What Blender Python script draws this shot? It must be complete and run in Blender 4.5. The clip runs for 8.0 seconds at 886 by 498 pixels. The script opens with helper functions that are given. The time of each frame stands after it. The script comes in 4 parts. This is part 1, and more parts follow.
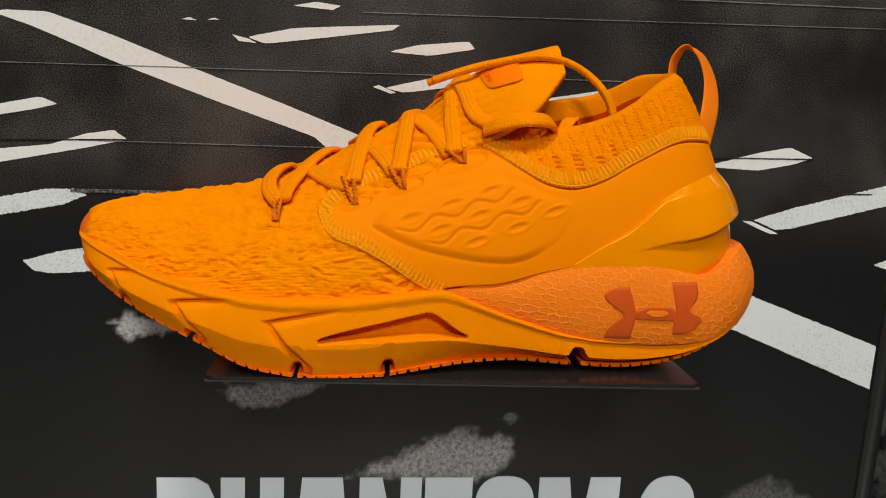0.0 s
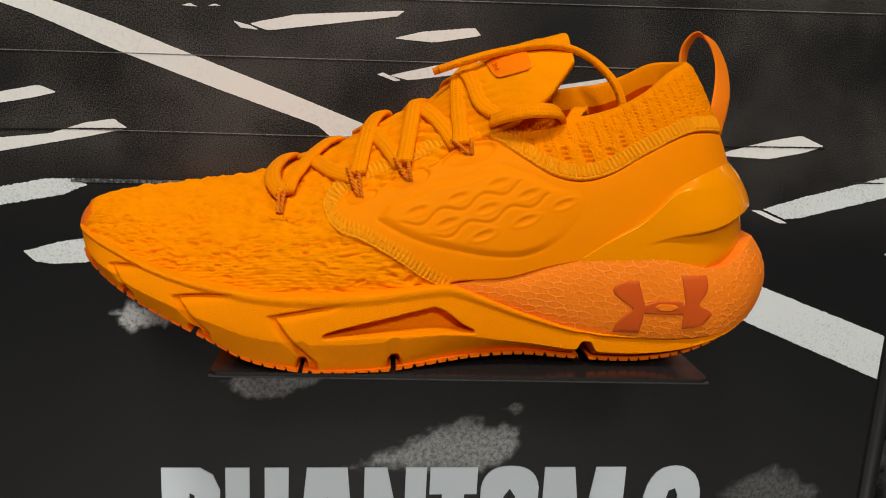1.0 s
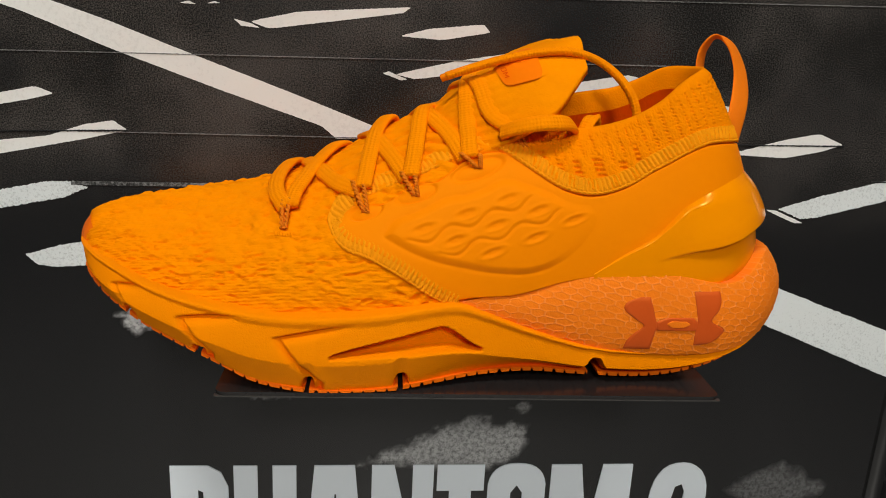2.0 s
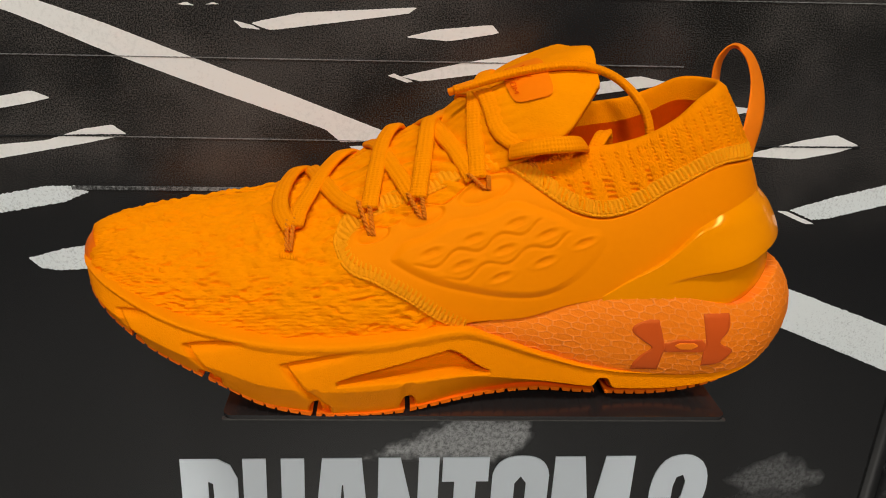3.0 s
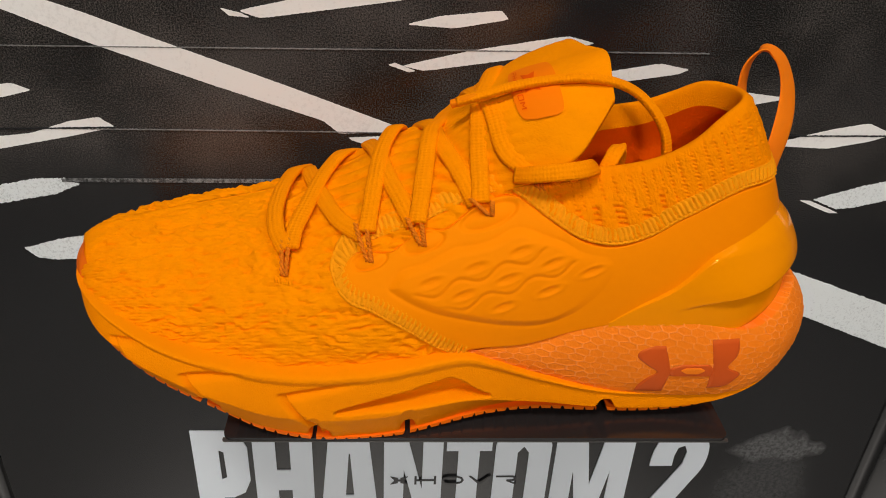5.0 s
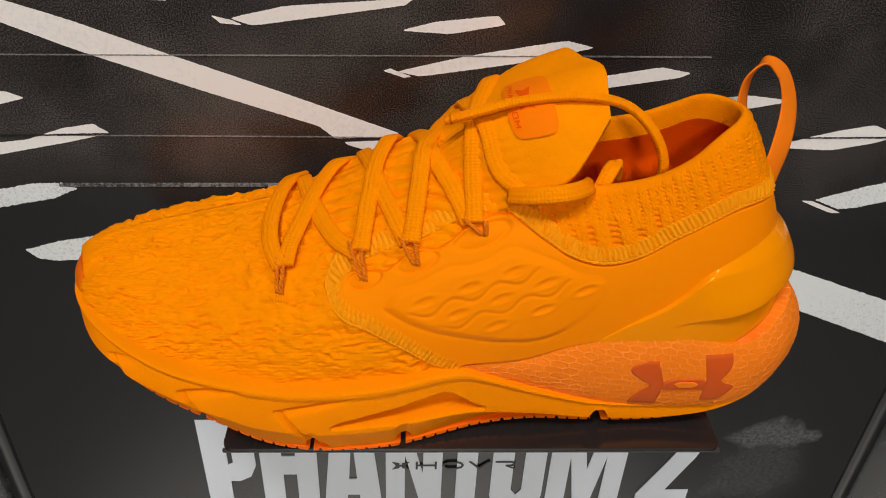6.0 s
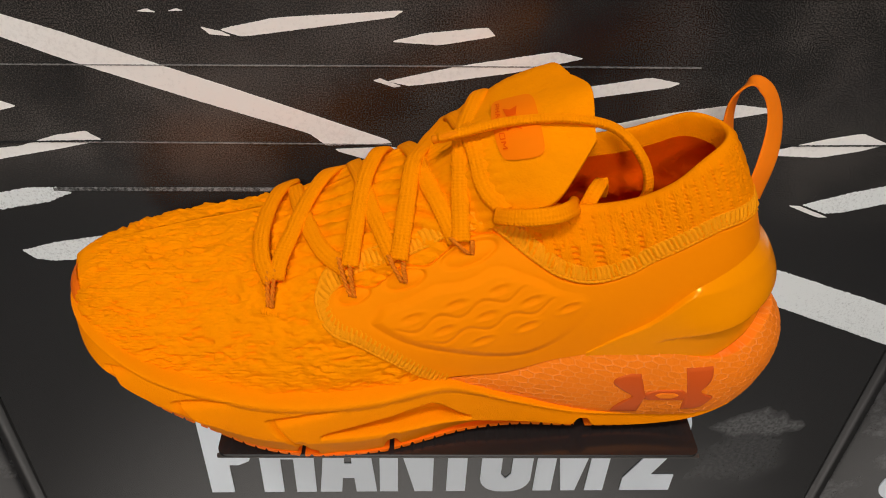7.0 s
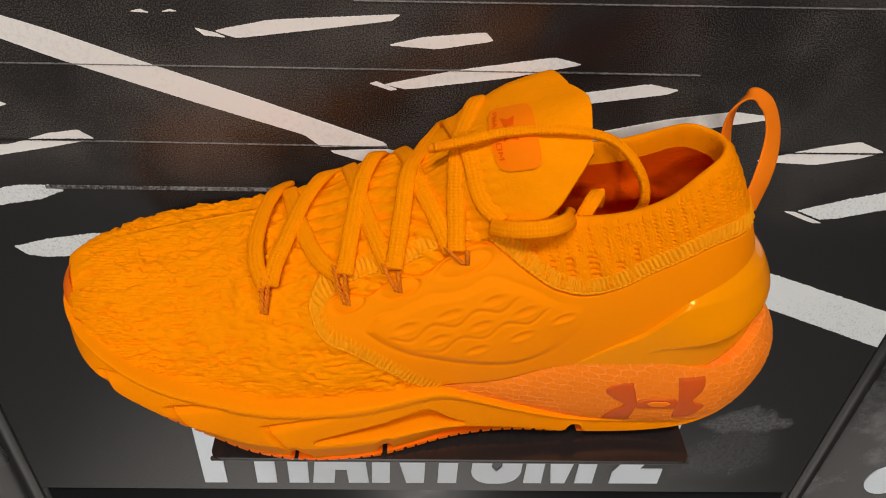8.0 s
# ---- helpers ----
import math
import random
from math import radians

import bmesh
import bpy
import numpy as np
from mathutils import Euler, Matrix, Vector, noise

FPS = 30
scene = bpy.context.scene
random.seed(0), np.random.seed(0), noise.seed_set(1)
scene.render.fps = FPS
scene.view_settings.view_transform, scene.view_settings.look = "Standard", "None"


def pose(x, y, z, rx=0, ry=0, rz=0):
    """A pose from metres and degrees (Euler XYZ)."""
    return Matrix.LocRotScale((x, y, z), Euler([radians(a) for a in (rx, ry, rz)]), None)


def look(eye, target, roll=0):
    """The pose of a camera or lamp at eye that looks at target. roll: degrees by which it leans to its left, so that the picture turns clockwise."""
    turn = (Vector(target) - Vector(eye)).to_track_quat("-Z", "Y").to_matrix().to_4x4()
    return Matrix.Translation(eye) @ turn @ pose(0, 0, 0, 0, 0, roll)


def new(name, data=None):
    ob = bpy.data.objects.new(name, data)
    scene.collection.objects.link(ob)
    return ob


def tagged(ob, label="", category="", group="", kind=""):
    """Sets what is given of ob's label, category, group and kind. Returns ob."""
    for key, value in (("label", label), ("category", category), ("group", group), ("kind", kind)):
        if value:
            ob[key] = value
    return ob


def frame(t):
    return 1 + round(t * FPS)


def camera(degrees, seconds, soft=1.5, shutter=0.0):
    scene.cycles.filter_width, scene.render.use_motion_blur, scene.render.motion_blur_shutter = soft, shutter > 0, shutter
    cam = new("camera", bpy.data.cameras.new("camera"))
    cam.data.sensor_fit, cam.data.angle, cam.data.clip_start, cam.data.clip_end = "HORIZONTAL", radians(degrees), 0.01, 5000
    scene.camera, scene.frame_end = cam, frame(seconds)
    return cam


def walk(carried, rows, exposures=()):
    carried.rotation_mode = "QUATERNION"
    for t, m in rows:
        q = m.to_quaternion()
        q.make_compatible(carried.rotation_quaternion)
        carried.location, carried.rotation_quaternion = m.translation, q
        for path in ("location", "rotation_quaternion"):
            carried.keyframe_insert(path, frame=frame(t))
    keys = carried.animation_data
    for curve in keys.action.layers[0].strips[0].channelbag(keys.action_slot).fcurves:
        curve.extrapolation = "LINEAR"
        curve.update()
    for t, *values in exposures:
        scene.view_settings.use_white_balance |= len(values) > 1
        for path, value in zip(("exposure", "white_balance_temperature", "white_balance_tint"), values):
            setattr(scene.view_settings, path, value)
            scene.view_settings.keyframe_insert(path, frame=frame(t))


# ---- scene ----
cam = camera(59.9, 8.0, soft=1.0)
PATH = [
    (0, (-0.01, 0.025, 1.269), (0.165, 1.984, 0.905), 2.8),
    (0.5, (-0.012, 0.027, 1.27), (0.162, 1.983, 0.887), 2.8),
    (1, (-0.012, 0.031, 1.274), (0.162, 1.978, 0.855), 2.8),
    (1.5, (-0.012, 0.037, 1.284), (0.154, 1.974, 0.813), 2.8),
    (3, (-0.015, 0.059, 1.33), (0.143, 1.923, 0.624), 2.9),
    (3.5, (-0.014, 0.067, 1.345), (0.142, 1.902, 0.565), 3.0),
    (4, (-0.015, 0.078, 1.356), (0.137, 1.878, 0.497), 3.1),
    (4.5, (-0.013, 0.086, 1.367), (0.125, 1.849, 0.433), 3.1),
    (6, (-0.003, 0.11, 1.402), (0.091, 1.758, 0.273), 2.5),
    (6.5, (-0.002, 0.112, 1.415), (0.088, 1.725, 0.237), 2.5),
    (7, (0.002, 0.12, 1.425), (0.093, 1.697, 0.197), 2.8),
    (7.5, (0.0, 0.125, 1.432), (0.1, 1.676, 0.173), 3.3),
    (8, (0.001, 0.129, 1.435), (0.111, 1.663, 0.156), 4.0),
]
EXPOSURES = [(0, 0.03, 6450, 5.0), (3, 0.0, 6450, 6.0), (4.5, -0.02, 6500, 8.0), (6, -0.03, 6500, 10.0), (8, -0.03, 6500, 10.0)]
walk(cam, [(t, look(eye, target, roll)) for t, eye, target, roll in PATH], EXPOSURES)

# ---- light ----
world = bpy.data.worlds.new("shop_air")
scene.world = world
world.use_nodes = True
world.node_tree.nodes["Background"].inputs[0].default_value = (1.0, 0.93, 0.85, 1)
world.node_tree.nodes["Background"].inputs[1].default_value = 0.02


def ceiling_lamp(x, y, z, size, watts, target, colour=(1.0, 0.945, 0.88)):
    data = bpy.data.lights.new("ceiling_lamp", "AREA")
    data.shape, data.size, data.energy, data.color = "DISK", size, watts, colour
    ob = new("ceiling_lamp", data)
    ob.matrix_world = look((x, y, z), target)
    return ob


ceiling_lamp(-0.35, -0.55, 2.93, 0.30, 19, (0.0, 0.37, 1.2))
ceiling_lamp(0.75, -0.35, 2.93, 0.30, 9, (0.02, 0.37, 1.2))
# added unseen fill lamp: lifts the floor and, from the front, the white print
ceiling_lamp(0.1, -2.4, 2.93, 0.60, 56, (0.0, -1.6, 0.0))
# added unseen spot: brightens the floor that the glossy board mirrors, misses the shoe
spot = bpy.data.lights.new("floor_fill_spot", "SPOT")
spot.energy, spot.spot_size, spot.spot_blend, spot.shadow_soft_size, spot.color = 1500, radians(31), 1.0, 0.06, (1.0, 0.95, 0.9)
new("floor_fill_spot", spot).matrix_world = look((0.0, -1.2, 2.92), (0.0, 0.02, 0.0))

# ---- materials ----


def material(name, colour, rough=0.5, metal=0.0, vary=0.08, scale=60.0, bump=0.0, bump_scale=900.0, coat=0.0, sheen=0.0, stretch=(1, 1, 1), spec=0.5):
    """A surface of one colour, mottled at a large scale and grained at a small one."""
    m = bpy.data.materials.new(name)
    m.use_nodes = True
    nt = m.node_tree
    bsdf = nt.nodes["Principled BSDF"]
    co = nt.nodes.new("ShaderNodeTexCoord")
    mp = nt.nodes.new("ShaderNodeMapping")
    mp.inputs["Scale"].default_value = stretch
    nt.links.new(co.outputs["Object"], mp.inputs[0])
    big = nt.nodes.new("ShaderNodeTexNoise")
    big.inputs["Scale"].default_value, big.inputs["Detail"].default_value = scale, 5
    nt.links.new(mp.outputs[0], big.inputs["Vector"])
    mix = nt.nodes.new("ShaderNodeMix")
    mix.data_type = "RGBA"
    mix.inputs["A"].default_value = (*[c * (1 - vary) for c in colour], 1)
    mix.inputs["B"].default_value = (*[min(1, c * (1 + vary)) for c in colour], 1)
    nt.links.new(big.outputs["Fac"], mix.inputs["Factor"])
    nt.links.new(mix.outputs["Result"], bsdf.inputs["Base Color"])
    bsdf.inputs["Metallic"].default_value = metal
    bsdf.inputs["Specular IOR Level"].default_value = spec
    if colour[0] > 0.5 and colour[2] < 0.05:
        bsdf.inputs["Specular Tint"].default_value = (1.0, 0.55, 0.12, 1)
    bsdf.inputs["Coat Weight"].default_value = coat
    bsdf.inputs["Coat Roughness"].default_value = 0.08
    bsdf.inputs["Sheen Weight"].default_value = sheen
    bsdf.inputs["Sheen Tint"].default_value = (*colour, 1)
    ro = nt.nodes.new("ShaderNodeMapRange")
    ro.inputs["To Min"].default_value, ro.inputs["To Max"].default_value = rough * 0.85, min(1, rough * 1.15)
    nt.links.new(big.outputs["Fac"], ro.inputs["Value"])
    nt.links.new(ro.outputs[0], bsdf.inputs["Roughness"])
    if bump:
        fine = nt.nodes.new("ShaderNodeTexNoise")
        fine.inputs["Scale"].default_value, fine.inputs["Detail"].default_value = bump_scale, 4
        nt.links.new(mp.outputs[0], fine.inputs["Vector"])
        bp = nt.nodes.new("ShaderNodeBump")
        bp.inputs["Strength"].default_value, bp.inputs["Distance"].default_value = bump, 0.0006
        nt.links.new(fine.outputs["Fac"], bp.inputs["Height"])
        nt.links.new(bp.outputs[0], bsdf.inputs["Normal"])
    return m


ORANGE = (0.93, 0.275, 0.004)
m_knit = material("orange_knit", (0.95, 0.268, 0.0005), 0.9, vary=0.10, scale=90, bump=0.7, bump_scale=1200, sheen=0.0, spec=0.08, stretch=(0.6, 1, 1.6))
m_collar = material("orange_rib_knit", (0.93, 0.249, 0.0005), 0.92, vary=0.10, scale=140, bump=0.9, bump_scale=1500, sheen=0.0, spec=0.08)
m_stitch = material("pale_orange_thread", (0.94, 0.315, 0.006), 0.85, vary=0.12, scale=400, bump=0.7, bump_scale=2200, spec=0.1)
m_saddle = material("orange_film", (0.93, 0.243, 0.0005), 0.55, vary=0.03, scale=40, bump=0.10, bump_scale=2200, spec=0.14)
m_gloss = material("orange_moulded_plastic", (0.93, 0.281, 0.0005), 0.17, vary=0.02, scale=30, bump=0.03, bump_scale=500, spec=0.5)
m_foam = material("orange_foam", (0.93, 0.255, 0.0005), 0.66, vary=0.04, scale=50, bump=0.6, bump_scale=1900, spec=0.12)
m_rubber = material("deep_orange_rubber", (0.90, 0.155, 0.004), 0.55, vary=0.08, scale=80, bump=0.2)
m_lace = material("orange_braid", (0.97, 0.262, 0.0005), 0.8, vary=0.08, scale=200, bump=0.6, bump_scale=1900, spec=0.1, stretch=(1, 1, 0.5))
m_cord = material("orange_cord", (0.80, 0.19, 0.008), 0.7, vary=0.35, scale=900, bump=0.6, bump_scale=2500)
# redder than the knit: the red bounced light inside the shoe put into colour
m_lining = material("orange_lining", (0.90, 0.095, 0.0006), 0.95, vary=0.12, scale=120, bump=0.6, bump_scale=800, sheen=0.2, spec=0.1)
m_ribbon = material("orange_ribbon", (0.92, 0.202, 0.006), 0.7, vary=0.06, scale=300, bump=0.4, bump_scale=2400, stretch=(1, 0.3, 1))
m_tag = material("deep_orange_print", (0.92, 0.19, 0.002), 0.6, vary=0.04, spec=0.08)
m_mark = material("rust_print", (0.62, 0.085, 0.012), 0.45, vary=0.06, scale=70, bump=0.1)
m_red = material("red_orange_print", (0.80, 0.09, 0.002), 0.6, vary=0.05, spec=0.06)
m_plate = material("black_steel", (0.018, 0.016, 0.016), 0.2, vary=0.25, scale=300, bump=0.03, bump_scale=300, spec=0.6)
# paler than the plate: the glint along its front edge put into the colour
m_edge = material("steel_edge_highlight", (0.10, 0.095, 0.09), 0.35, metal=0.6, vary=0.3, scale=500)
m_trim = material("dark_grey_trim", (0.022, 0.022, 0.023), 0.35, vary=0.15, scale=20)
# near-black for filler strips: the shade of the gaps put into colour
m_gap = material("gap_shade_black", (0.004, 0.004, 0.004), 0.6)
m_letter = material("white_print", (0.80, 0.86, 0.93), 0.35, vary=0.03, scale=12)
m_ink = material("black_print", (0.012, 0.012, 0.013), 0.4)
m_floor = material("pale_floor", (0.52, 0.51, 0.50), 0.35, vary=0.1, scale=2)
m_ceiling = material("dark_ceiling", (0.05, 0.05, 0.05), 0.8, vary=0.1, scale=2)
m_wall = material("grey_shop_wall", (0.16, 0.16, 0.16), 0.7, vary=0.2, scale=1.5)


def speckled(name, light, dark, scale, low, high, rough):
    """Two tones broken up by grain, as in a coarse printed photograph."""
    m = bpy.data.materials.new(name)
    m.use_nodes = True
    nt = m.node_tree
    bsdf = nt.nodes["Principled BSDF"]
    co = nt.nodes.new("ShaderNodeTexCoord")
    grain = nt.nodes.new("ShaderNodeTexNoise")
    grain.inputs["Scale"].default_value, grain.inputs["Detail"].default_value, grain.inputs["Roughness"].default_value = scale, 6, 0.75
    wide = nt.nodes.new("ShaderNodeTexNoise")
    wide.inputs["Scale"].default_value, wide.inputs["Detail"].default_value = 14, 3
    add = nt.nodes.new("ShaderNodeMath")
    add.operation = "ADD"
    half = nt.nodes.new("ShaderNodeMath")
    half.operation = "MULTIPLY_ADD"
    half.inputs[1].default_value, half.inputs[2].default_value = 0.5, -0.25
    ramp = nt.nodes.new("ShaderNodeMapRange")
    ramp.inputs["From Min"].default_value, ramp.inputs["From Max"].default_value = low, high
    mix = nt.nodes.new("ShaderNodeMix")
    mix.data_type = "RGBA"
    mix.inputs["A"].default_value, mix.inputs["B"].default_value = (*dark, 1), (*light, 1)
    nt.links.new(co.outputs["Object"], grain.inputs["Vector"])
    nt.links.new(co.outputs["Object"], wide.inputs["Vector"])
    nt.links.new(wide.outputs["Fac"], half.inputs[0])
    nt.links.new(grain.outputs["Fac"], add.inputs[0])
    nt.links.new(half.outputs[0], add.inputs[1])
    nt.links.new(add.outputs[0], ramp.inputs["Value"])
    nt.links.new(ramp.outputs[0], mix.inputs["Factor"])
    nt.links.new(mix.outputs["Result"], bsdf.inputs["Base Color"])
    bsdf.inputs["Roughness"].default_value = rough
    return m


# grey blotches paint the shop's blurred reflections into the side boards' colour
m_side = speckled("grey_reflection_blotches", (0.12, 0.12, 0.125), (0.008, 0.008, 0.009), 12, 0.47, 0.66, 0.2)
m_panel = speckled("asphalt_print", (0.17, 0.150, 0.138), (0.0105, 0.0098, 0.0096), 1500, 0.44, 0.78, 0.27)
m_panel.node_tree.nodes["Principled BSDF"].inputs["Specular IOR Level"].default_value = 0.6
m_paint = speckled("clean_white_print", (0.84, 0.82, 0.80), (0.70, 0.68, 0.66), 500, 0.25, 0.5, 0.33)
m_worn = speckled("worn_white_print", (0.76, 0.79, 0.80), (0.38, 0.39, 0.40), 900, 0.26, 0.48, 0.33)
m_faint = speckled("faint_grey_print", (0.30, 0.30, 0.30), (0.012, 0.012, 0.012), 700, 0.42, 0.62, 0.33)
m_line = speckled("grey_line_print", (0.25, 0.24, 0.235), (0.05, 0.05, 0.05), 500, 0.3, 0.6, 0.33)

# ---- shared shapes ----


def spline(xs, ys):
    """A smooth curve through a few places."""
    xs, ys = np.array(xs, float), np.array(ys, float)
    d = np.diff(ys) / np.diff(xs)
    m = np.concatenate(([d[0]], (d[1:] + d[:-1]) / 2, [d[-1]]))

    def at(x):
        x = np.clip(np.asarray(x, float), xs[0], xs[-1])
        i = np.clip(np.searchsorted(xs, x) - 1, 0, len(xs) - 2)
        h = xs[i + 1] - xs[i]
        u = (x - xs[i]) / h
        return ((2 * u**3 - 3 * u**2 + 1) * ys[i] + (u**3 - 2 * u**2 + u) * h * m[i]
                + (3 * u**2 - 2 * u**3) * ys[i + 1] + (u**3 - u**2) * h * m[i + 1])
    return at


def path3(points, n):
    """n places along a smooth line through a few points."""
    pts = np.array(points, float)
    s = np.concatenate(([0], np.cumsum(np.linalg.norm(np.diff(pts, axis=0), axis=1))))
    u = np.linspace(0, s[-1], n)
    return np.stack([spline(s, pts[:, k])(u) for k in range(3)], axis=1)


def smooth(a, b, x):
    u = np.clip((np.asarray(x, float) - a) / (b - a), 0, 1)
    return u * u * (3 - 2 * u)


def grain2(x, y, seed=0):
    """Smooth value noise on the plane, 0 to 1."""
    xi, yi = np.floor(x).astype(np.int64), np.floor(y).astype(np.int64)
    u, v = x - xi, y - yi
    u, v = u * u * (3 - 2 * u), v * v * (3 - 2 * v)

    def h(a, b):
        n = (a * 374761393 + b * 668265263 + seed * 974634777) & 0x7FFFFFFF
        n = ((n ^ (n >> 13)) * 1274126177) & 0x7FFFFFFF
        return ((n ^ (n >> 16)) & 0xFFFF) / 65535.0
    return (h(xi, yi) * (1 - u) + h(xi + 1, yi) * u) * (1 - v) + (h(xi, yi + 1) * (1 - u) + h(xi + 1, yi + 1) * u) * v


def part(name, verts, faces, mat, parent=None, label="", flat=False):
    """One mesh object, its places given in the world, under a thing or a part."""
    verts = np.asarray(verts, float).reshape(-1, 3)
    me = bpy.data.meshes.new(name)
    base, up = np.zeros(3), parent
    while up:
        base, up = base + np.array(up.location), up.parent
    me.from_pydata((verts - base).tolist(), [], faces)
    me.materials.append(mat)
    if not flat:
        me.polygons.foreach_set("use_smooth", [True] * len(me.polygons))
    me.update()
    ob = new(name, me)
    if parent:
        ob.parent = parent
    return tagged(ob, label)


def thing(name, at, label, category, group="", kind=""):
    ob = new(name)
    ob.location = at
    ob.empty_display_size = 0.05
    return tagged(ob, label, category, group, kind)


def sheet(nu, nv, wrap_u=False, wrap_v=False, flip=False, start=0):
    """Faces of a grid whose places run v fastest."""
    faces = []
    for i in range(nu if wrap_u else nu - 1):
        for j in range(nv if wrap_v else nv - 1):
            a, b = i * nv + j, ((i + 1) % nu) * nv + j
            c, d = ((i + 1) % nu) * nv + (j + 1) % nv, i * nv + (j + 1) % nv
            faces.append(tuple(start + k for k in ((a, d, c, b) if flip else (a, b, c, d))))
    return faces


def block(x0, x1, y0, y1, z0, z1, bevel=0.0):
    bm = bmesh.new()
    bmesh.ops.create_cube(bm, size=1)
    for v in bm.verts:
        v.co = Vector(((x0 + x1) / 2 + v.co.x * (x1 - x0), (y0 + y1) / 2 + v.co.y * (y1 - y0), (z0 + z1) / 2 + v.co.z * (z1 - z0)))
    if bevel:
        bmesh.ops.bevel(bm, geom=bm.edges[:], offset=bevel, segments=2, affect="EDGES")
    bm.verts.index_update()
    out = [tuple(v.co) for v in bm.verts], [tuple(v.index for v in f.verts) for f in bm.faces]
    bm.free()
    return out


def prism(outline, y0, y1):
    """A plate with an outline in x and z, from depth y0 (front) to y1."""
    n = len(outline)
    vs = [(x, y0, z) for x, z in outline] + [(x, y1, z) for x, z in outline]
    area = sum(outline[i][0] * outline[(i + 1) % n][1] - outline[(i + 1) % n][0] * outline[i][1] for i in range(n))
    ring = list(range(n)) if area > 0 else list(range(n))[::-1]
    fs = [tuple(ring), tuple(n + i for i in ring[::-1])]
    fs += [(ring[i], n + ring[i], n + ring[(i + 1) % n], ring[(i + 1) % n])[::-1] for i in range(n)]
    return vs, fs


def band(points, wide, widths, thick, ring=10):
    """A flat rounded strip along points; wide: its sideways direction at each point; widths: half widths."""
    pts = np.asarray(points, float)
    n = len(pts)
    tan = np.gradient(pts, axis=0)
    tan /= np.linalg.norm(tan, axis=1)[:, None] + 1e-12
    wd = np.broadcast_to(np.asarray(wide, float), pts.shape)
    wd = wd - tan * (wd * tan).sum(1)[:, None]
    wd = wd / (np.linalg.norm(wd, axis=1)[:, None] + 1e-12)
    up = np.cross(wd, tan)
    a = np.linspace(0, 2 * np.pi, ring, endpoint=False)
    ca, sa = np.sign(np.cos(a)) * np.abs(np.cos(a))**0.7, np.sign(np.sin(a)) * np.abs(np.sin(a))**0.7
    widths = np.broadcast_to(np.asarray(widths, float), (n,))
    thick = np.broadcast_to(np.asarray(thick, float), (n,))
    v = pts[:, None] + wd[:, None] * (ca[None, :, None] * widths[:, None, None]) + up[:, None] * (sa[None, :, None] * thick[:, None, None])
    faces = sheet(n, ring, wrap_v=True) + [tuple(range(ring)), tuple((n - 1) * ring + k for k in range(ring))[::-1]]
    return v.reshape(-1, 3), faces


# ---- the shop ----
part("floor", *block(-3, 3, -4, 0.6, -0.1, 0), m_floor)
tagged(bpy.data.objects["floor"], "pale grey polished shop floor", "floor", kind="structure")
part("ceiling", *block(-3, 3, -4, 0.6, 3.0, 3.1), m_ceiling)
tagged(bpy.data.objects["ceiling"], "dark painted shop ceiling", "ceiling", kind="structure")
for nm, b in (("wall_north", (-3.1, 3.1, 0.47, 0.6, 0, 3)), ("wall_south", (-3.1, 3.1, -4.1, -4, 0, 3)), ("wall_west", (-3.1, -3, -4, 0.47, 0, 3)), ("wall_east", (3, 3.1, -4, 0.47, 0, 3))):
    tagged(part(nm, *block(*b), m_wall), "plain dark grey shop wall", "wall", kind="structure")

# ---- display panel with its print ----
WALL = 0.428
panel = thing("display_panel", (0.022, WALL, 0.97), "black glossy display board printed with white road markings", "display board")
part("board", *block(-0.2345, 0.2785, WALL + 0.0006, 0.452, 0.97, 1.75, 0.0004), m_panel, panel)
rng = random.Random(4)


def marking(outline, mat, name="road_marking", rough=0.0003, step=0.0006, proud=0.0004):
    """A painted mark of the print: clean ones have rounded corners, worn ones a ragged edge."""
    if mat == m_paint:
        rough = 0.00010
        for _ in range(2):
            outline = [q for i in range(len(outline)) for a, b in [(outline[i], outline[(i + 1) % len(outline)])]
                       for q in ((0.93 * a[0] + 0.07 * b[0], 0.93 * a[1] + 0.07 * b[1]), (0.07 * a[0] + 0.93 * b[0], 0.07 * a[1] + 0.93 * b[1]))]
    pts = []
    n = len(outline)
    for i in range(n):
        (x0, z0), (x1, z1) = outline[i], outline[(i + 1) % n]
        k = max(1, int(math.hypot(x1 - x0, z1 - z0) / step))
        for j in range(k):
            u = j / k
            pts.append((min(0.2784, x0 + (x1 - x0) * u + rng.uniform(-rough, rough)), z0 + (z1 - z0) * u + rng.uniform(-rough, rough)))
    return part(name, *prism(pts, WALL - proud, WALL + 0.0005), mat, panel, flat=True)


CLEAN, WORN = m_paint, m_worn
BIG = [(-0.1985, 1.3036), (-0.192, 1.3050), (-0.1725, 1.3052), (-0.142, 1.2958), (-0.110, 1.2842), (-0.060, 1.2668), (-0.004, 1.2465), (-0.036, 1.2445), (-0.0430, 1.2505), (-0.090, 1.2655), (-0.142, 1.2832), (-0.168, 1.2935), (-0.182, 1.2987)]
marking(BIG, CLEAN, rough=0.0003)
marking([(-0.034, 1.2425), (-0.004, 1.2445), (0.03, 1.230), (0.02, 1.226)], CLEAN, rough=0.0003)
marking([(-0.077, 1.2985), (-0.054, 1.3040), (-0.001, 1.3085), (-0.005, 1.3055), (-0.068, 1.2955)], CLEAN, rough=0.0003)
marking([(-0.0845, 1.2993), (-0.076, 1.2975), (-0.0725, 1.2957), (-0.081, 1.2962)], CLEAN, rough=0.0002)
marking([(-0.0065, 1.2950), (0.008, 1.2990), (0.034, 1.3022), (0.0375, 1.2985), (0.014, 1.2940)], CLEAN, rough=0.0003)
